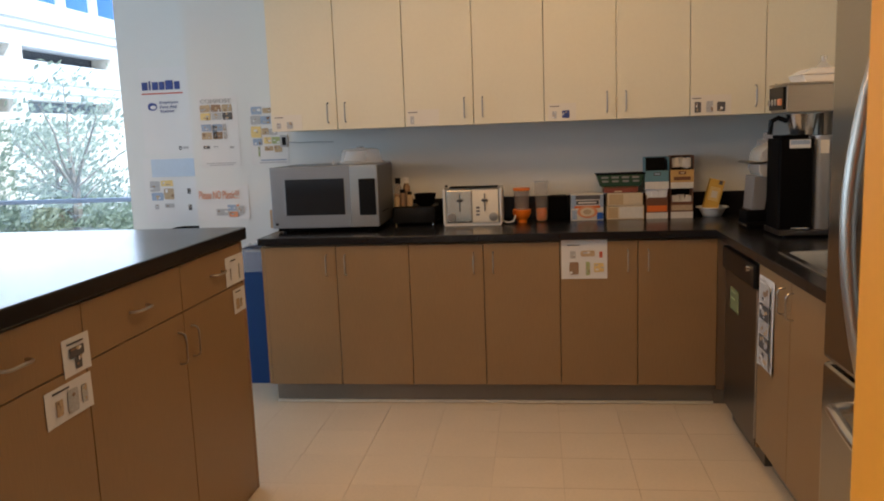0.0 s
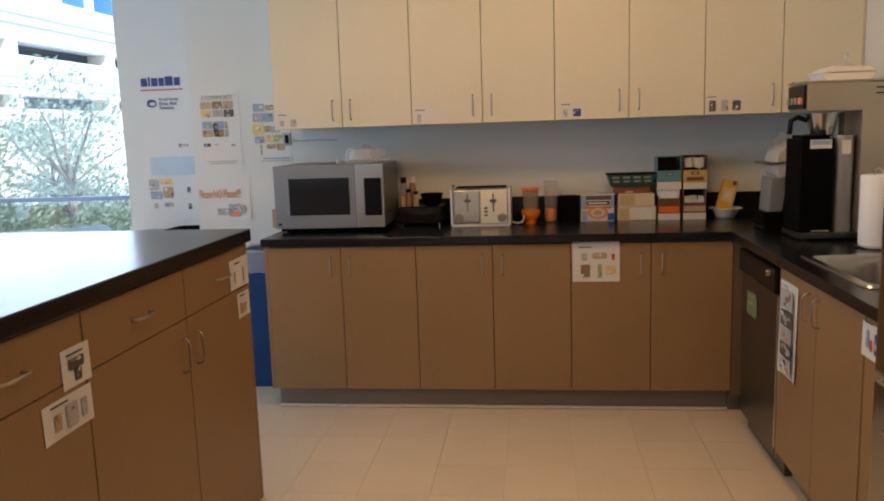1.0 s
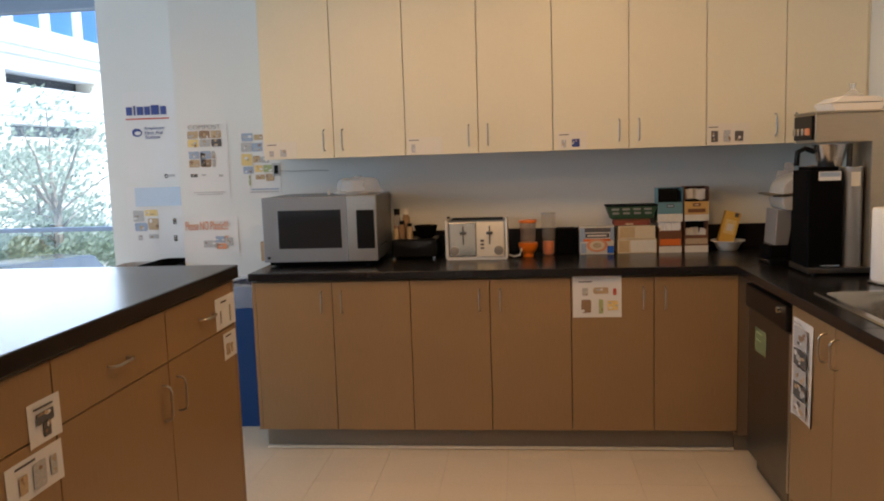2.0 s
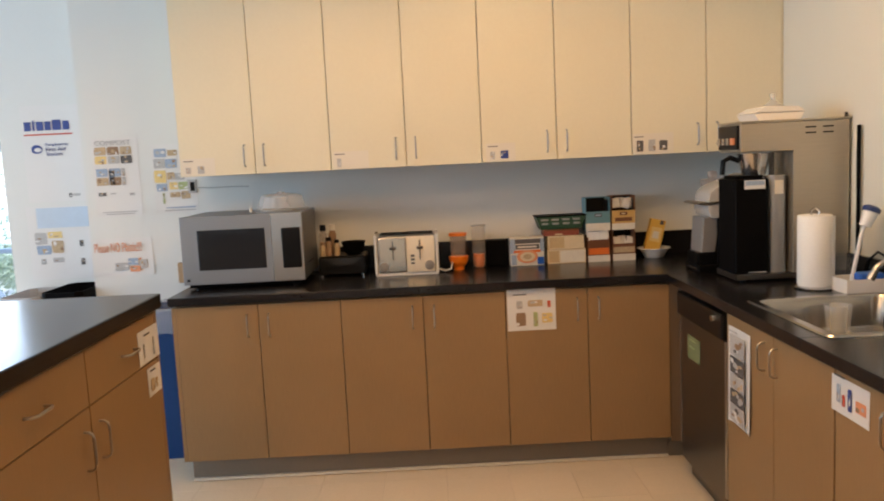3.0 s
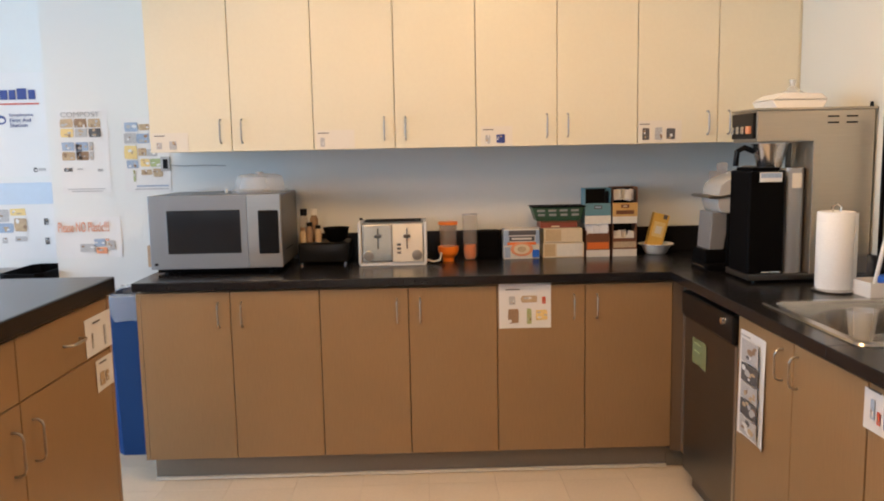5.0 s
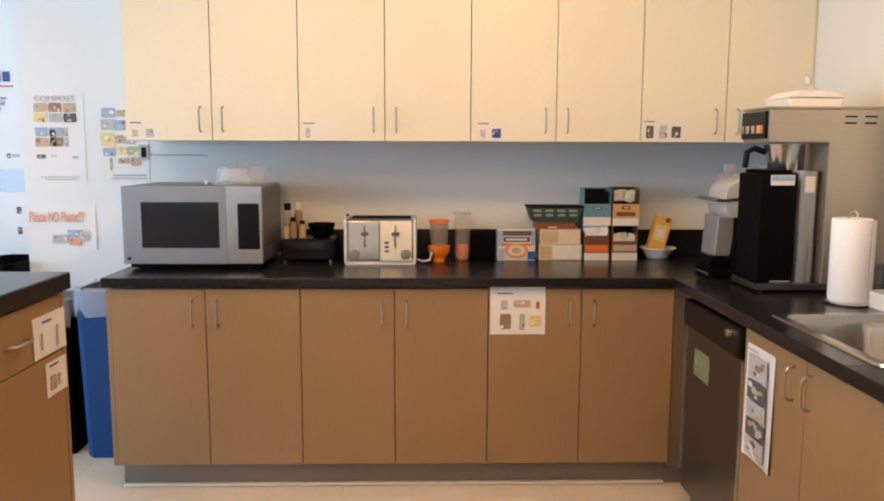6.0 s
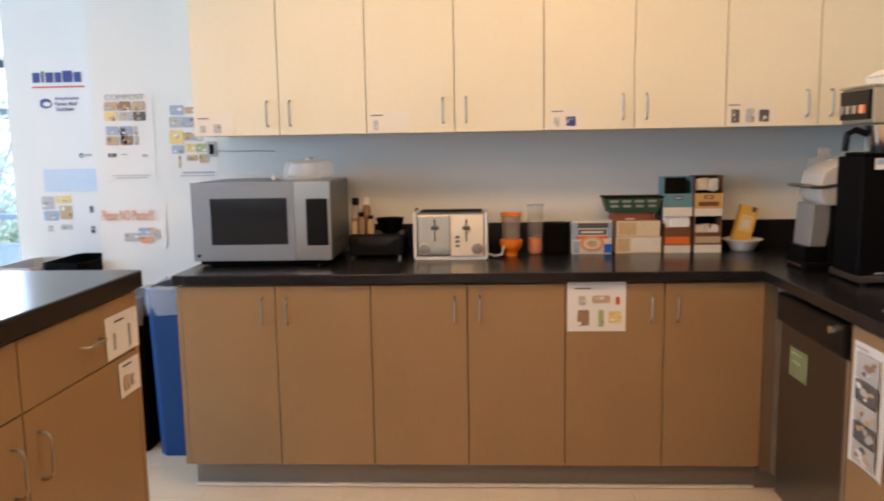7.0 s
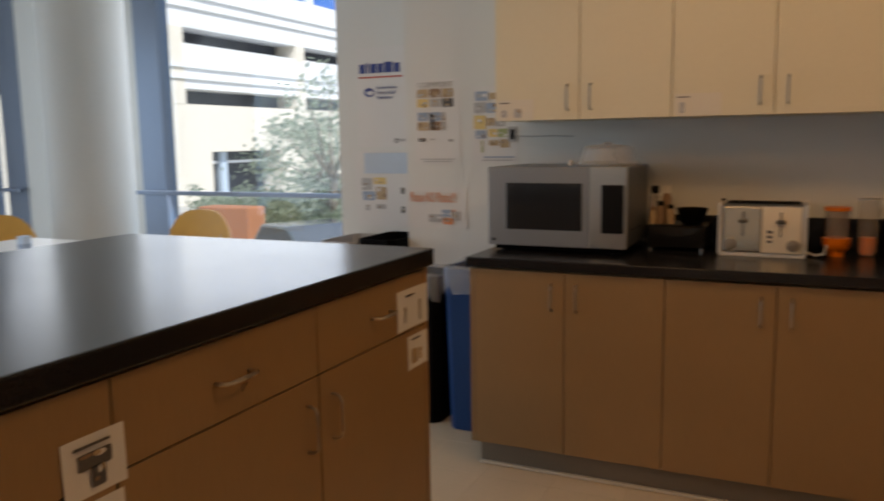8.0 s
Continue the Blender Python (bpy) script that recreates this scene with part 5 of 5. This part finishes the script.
def cafe_chair(x, y, rz):
    c = thing("cafe_chair", "honey-coloured bent wood cafe chair with metal legs", "chair", (x, y, Z0), rz, "cafe chairs by the window")
    part("seat", bm_box((-0.21, -0.21, 0.44), (0.21, 0.21, 0.46), 0.02, seg=3), "chairwood", c)
    n = 12
    bm = bmesh.new()
    def arc(k, top):
        a = (k / n - 0.5)
        return (0.54 * a, 0.20 + 0.05 - 0.22 * a * a, (0.91 - 0.75 * a * a * a * a * 3 - 0.12 * a * a) if top else 0.62)
    t = [bm.verts.new(arc(k, True)) for k in range(n + 1)]
    b = [bm.verts.new(arc(k, False)) for k in range(n + 1)]
    for k in range(n):
        bm.faces.new((t[k], t[k + 1], b[k + 1], b[k]))
    g = bmesh.ops.extrude_face_region(bm, geom=list(bm.faces))
    for v in g["geom"]:
        if isinstance(v, bmesh.types.BMVert):
            v.co.y += 0.014
    part("backrest", bm, "chairwood", c, smooth=True)
    for sx in (-1, 1):
        part("leg", bm_tube([(0.18 * sx, -0.18, 0.44), (0.20 * sx, -0.21, 0.0)], 0.012), "steel", c, smooth=True)
        part("leg", bm_tube([(0.17 * sx, 0.24, 0.70), (0.18 * sx, 0.19, 0.44), (0.20 * sx, 0.23, 0.0)], 0.012), "steel", c, smooth=True)


cafe_chair(-3.22, 1.70, 12)
cafe_chair(-4.35, 0.92, 60)


# ---- outside ----
GZ = -1.7
solid("ground", bm_box((-160, -60, GZ - 0.3), (120, 200, GZ)), "ground", "pale sunlit paving outside the window", "ground", "structure")


def parking_building():
    c = thing("parking_building", "white stucco parking building, deck shade painted near-black on its core", "building", (-27.5, 14, -1.2))
    # local y runs along the facade that faces +x
    L = 60.0
    # solid core and sheet painted near-black for the shade inside the decks
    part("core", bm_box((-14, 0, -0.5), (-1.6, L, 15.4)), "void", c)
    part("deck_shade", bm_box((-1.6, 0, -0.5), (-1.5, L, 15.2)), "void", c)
    bands = [(0.0, 4.65), (5.42, 7.68), (8.45, 11.2)]
    for k, (z0, z1) in enumerate(bands):
        if k == 0:
            continue
        part("wall", bm_box((-1.45, 0, z0), (0.0, L, z1), 0.02), "facade", c)
        part("ledge", bm_box((0.0, 0, z1 - 1.22), (0.12, L, z1 - 1.08)), "facade", c)
        part("ledge", bm_box((0.0, 0, z1 - 1.78), (0.12, L, z1 - 1.64)), "facade", c)
    # ground storey with a gateway
    part("wall", bm_box((-1.45, 0, -0.5), (0.0, 15.8, 4.65), 0.02), "facade_tan", c)
    part("wall", bm_box((-1.45, 21.85, -0.5), (0.0, L, 4.65), 0.02), "facade_tan", c)
    part("wall", bm_box((-1.45, 15.8, 2.2), (0.0, 21.85, 4.65), 0.02), "facade_tan", c)
    part("gate_beam", bm_box((-0.8, 15.8, 1.55), (-0.6, 21.85, 1.70)), "facade", c)
    part("gate_post", bm_box((-0.7, 16.9, -0.5), (-0.4, 17.4, 2.2)), "paper_blue", c)
    for k in range(6):
        yy = 2.6 + 10.5 * k
        part("pier", bm_box((-1.45, yy, 4.65), (0.02, yy + 0.95, 8.45)), "facade_tan", c)
    part("roof", bm_box((-14, 0, 15.4), (0.2, L, 15.8)), "facade", c)
    for k in range(16):
        yy = 0.6 + 3.7 * k
        part("window", bm_box((-1.0, yy, 11.2), (-0.9, yy + 3.2, 15.3)), "blueglass", c)
        part("wall", bm_box((-1.45, yy + 3.2, 11.2), (-0.5, yy + 3.7, 15.4)), "facade", c)


parking_building()
solid("planter_wall", bm_box((-13.4, 13.0, GZ), (-11.75, 13.7, GZ + 1.48), 0.04), "terracotta", "low terracotta planter wall outside", "planter wall")


def leaves_bm(points, size, seed):
    rr = random.Random(seed)
    verts, faces = [], []
    for p in points:
        d = Vector((rr.gauss(0, 1), rr.gauss(0, 1), rr.gauss(0, 1))).normalized()
        u = d.orthogonal().normalized() * size * rr.uniform(0.6, 1.3)
        v = d.cross(u).normalized() * size * rr.uniform(0.35, 0.7)
        k = len(verts)
        p = Vector(p)
        verts += [p - u, p - v * 0.9 + d * size * 0.1, p + u, p + v * 0.9 + d * size * 0.1]
        faces.append((k, k + 1, k + 2, k + 3))
    me = bpy.data.meshes.new("crown")
    me.from_pydata([tuple(q) for q in verts], [], faces)
    me.materials.append(M["leaf"])
    return me


def tree(x, y, h, spread, seed, label):
    rr = random.Random(seed)
    c = thing("tree", label, "tree", (x, y, GZ), group="trees outside")
    bm = bmesh.new()
    def limb(a, b, r0, r1):
        pts = [a.lerp(b, t) + Vector((rr.uniform(-1, 1), rr.uniform(-1, 1), 0)) * 0.05 for t in (0, 0.33, 0.66, 1)]
        n = 7
        rings = []
        for i, p in enumerate(pts):
            r = r0 + (r1 - r0) * i / 3
            rings.append([bm.verts.new(p + Vector((math.cos(2 * math.pi * k / n), math.sin(2 * math.pi * k / n), 0)) * r) for k in range(n)])
        for q, w in zip(rings, rings[1:]):
            for k in range(n):
                bm.faces.new((q[k], q[(k + 1) % n], w[(k + 1) % n], w[k]))
    limb(Vector((0, 0, 0)), Vector((0.1, 0, h * 0.45)), 0.16, 0.11)
    pts = []
    for k in range(16):
        a = rr.uniform(0, 6.28)
        z = h * rr.uniform(0.3, 1.0)
        rad = spread * (1 - abs(z / h - 0.6)) * rr.uniform(0.4, 1.0)
        e = Vector((math.cos(a) * rad, math.sin(a) * rad, z))
        limb(Vector((0.05, 0, min(h * 0.42, z * 0.7))), e, 0.05, 0.015)
        for j in range(80):
            pts.append(e + Vector((rr.gauss(0, 0.42), rr.gauss(0, 0.42), rr.gauss(0, 0.26))))
    part("trunk", bm, "bark", c)
    ob = new("crown", leaves_bm(pts, 0.10, seed))
    ob.parent = c


tree(-10.8, 15.5, 4.9, 2.1, 3, "slim tree with sparse sunlit foliage")
tree(-14.5, 20.5, 4.0, 2.4, 5, "sparse young tree with grey-green foliage")
tree(-9.4, 17.5, 2.6, 1.6, 8, "low bushy tree with dense foliage")
tree(-18.5, 27.5, 4.2, 2.4, 11, "young tree by the parking building")


def hedge(x0, x1, y0, y1, h, seed):
    rr = random.Random(seed)
    pts = []
    for _ in range(5200):
        x, yy = rr.uniform(x0, x1), rr.uniform(y0, y1)
        top = h * (0.75 + 0.25 * math.sin(x * 2.1 + yy) * math.cos(yy * 1.3))
        pts.append((x, yy, GZ + rr.uniform(0, 1) ** 0.5 * top))
    ob = new("shrubs", leaves_bm(pts, 0.10, seed))
    tagged(ob, "dense green shrubs along the paving outside", "shrubs", kind="stuff")


hedge(-15.5, -6.0, 14.6, 16.8, 2.0, 21)
hedge(-21.0, -10.0, 21.0, 23.5, 1.1, 22)


def car(x, y, rz):
    c = thing("parked_car", "grey parked car outside the window", "car", (x, y, GZ), rz)
    side = [(-2.1, 0.35), (2.1, 0.35), (2.15, 0.7), (1.9, 0.85), (1.1, 0.95), (0.5, 1.38), (-0.9, 1.42), (-1.6, 1.0), (-2.1, 0.9)]
    part("body", bm_prism(side, 'y', -0.85, 0.85, 0.08), "carpaint", c, smooth=True)
    part("windscreen", bm_prism([(1.12, 0.97), (0.55, 1.34), (0.50, 1.33), (1.05, 0.96)], 'y', -0.7, 0.7), "darkglass", c)
    for s in (-1, 1):
        part("side_window", bm_prism([(0.9, 0.98), (0.45, 1.32), (-0.85, 1.35), (-1.3, 1.0)], 'y', s * 0.852, s * 0.862), "darkglass", c)
        for xx in (-1.35, 1.35):
            w = part("wheel", bm_cyl((xx, s * 0.8 - 0.1, 0.33), 0.33, 0.33, 0.2, 24, axis='y'), "rubber", c)
            part("rim", bm_cyl((xx, s * 0.8 - 0.105, 0.33), 0.2, 0.2, 0.21, 18, axis='y'), "chrome", w)


car(-8.7, 11.2, 150)


# ---- floor tiles ----
T = 0.305
tile_bm = bm_box((0.0008, 0.0008, -0.004), (T - 0.0008, T - 0.0008, 0), 0)
tile_me = mesh_of("tile", tile_bm, "vinyl")
x0, y0 = -0.58, -3.72
for i in range(11):
    for j in range(15):
        t = new("tile", tile_me)
        t.parent = floor
        t.location = (x0 + T * i, y0 + T * j, Z0)
bm = bmesh.new()
for i in range(-21, 23):
    for j in range(-14, 22):
        if 0 <= i < 11 and 0 <= j < 15:
            continue
        a, b = x0 + T * i, y0 + T * j
        if a < WEST or a + T > WALL_X or b + T > WIN_Y or b < SOUTH:
            continue
        vs = [bm.verts.new((a + 0.0008, b + 0.0008, Z0)), bm.verts.new((a + T - 0.0008, b + 0.0008, Z0)), bm.verts.new((a + T - 0.0008, b + T - 0.0008, Z0)), bm.verts.new((a + 0.0008, b + T - 0.0008, Z0))]
        bm.faces.new(vs)
rest = part("tiles_beyond", bm, "vinyl", floor)
rest["kind"] = "stuff"
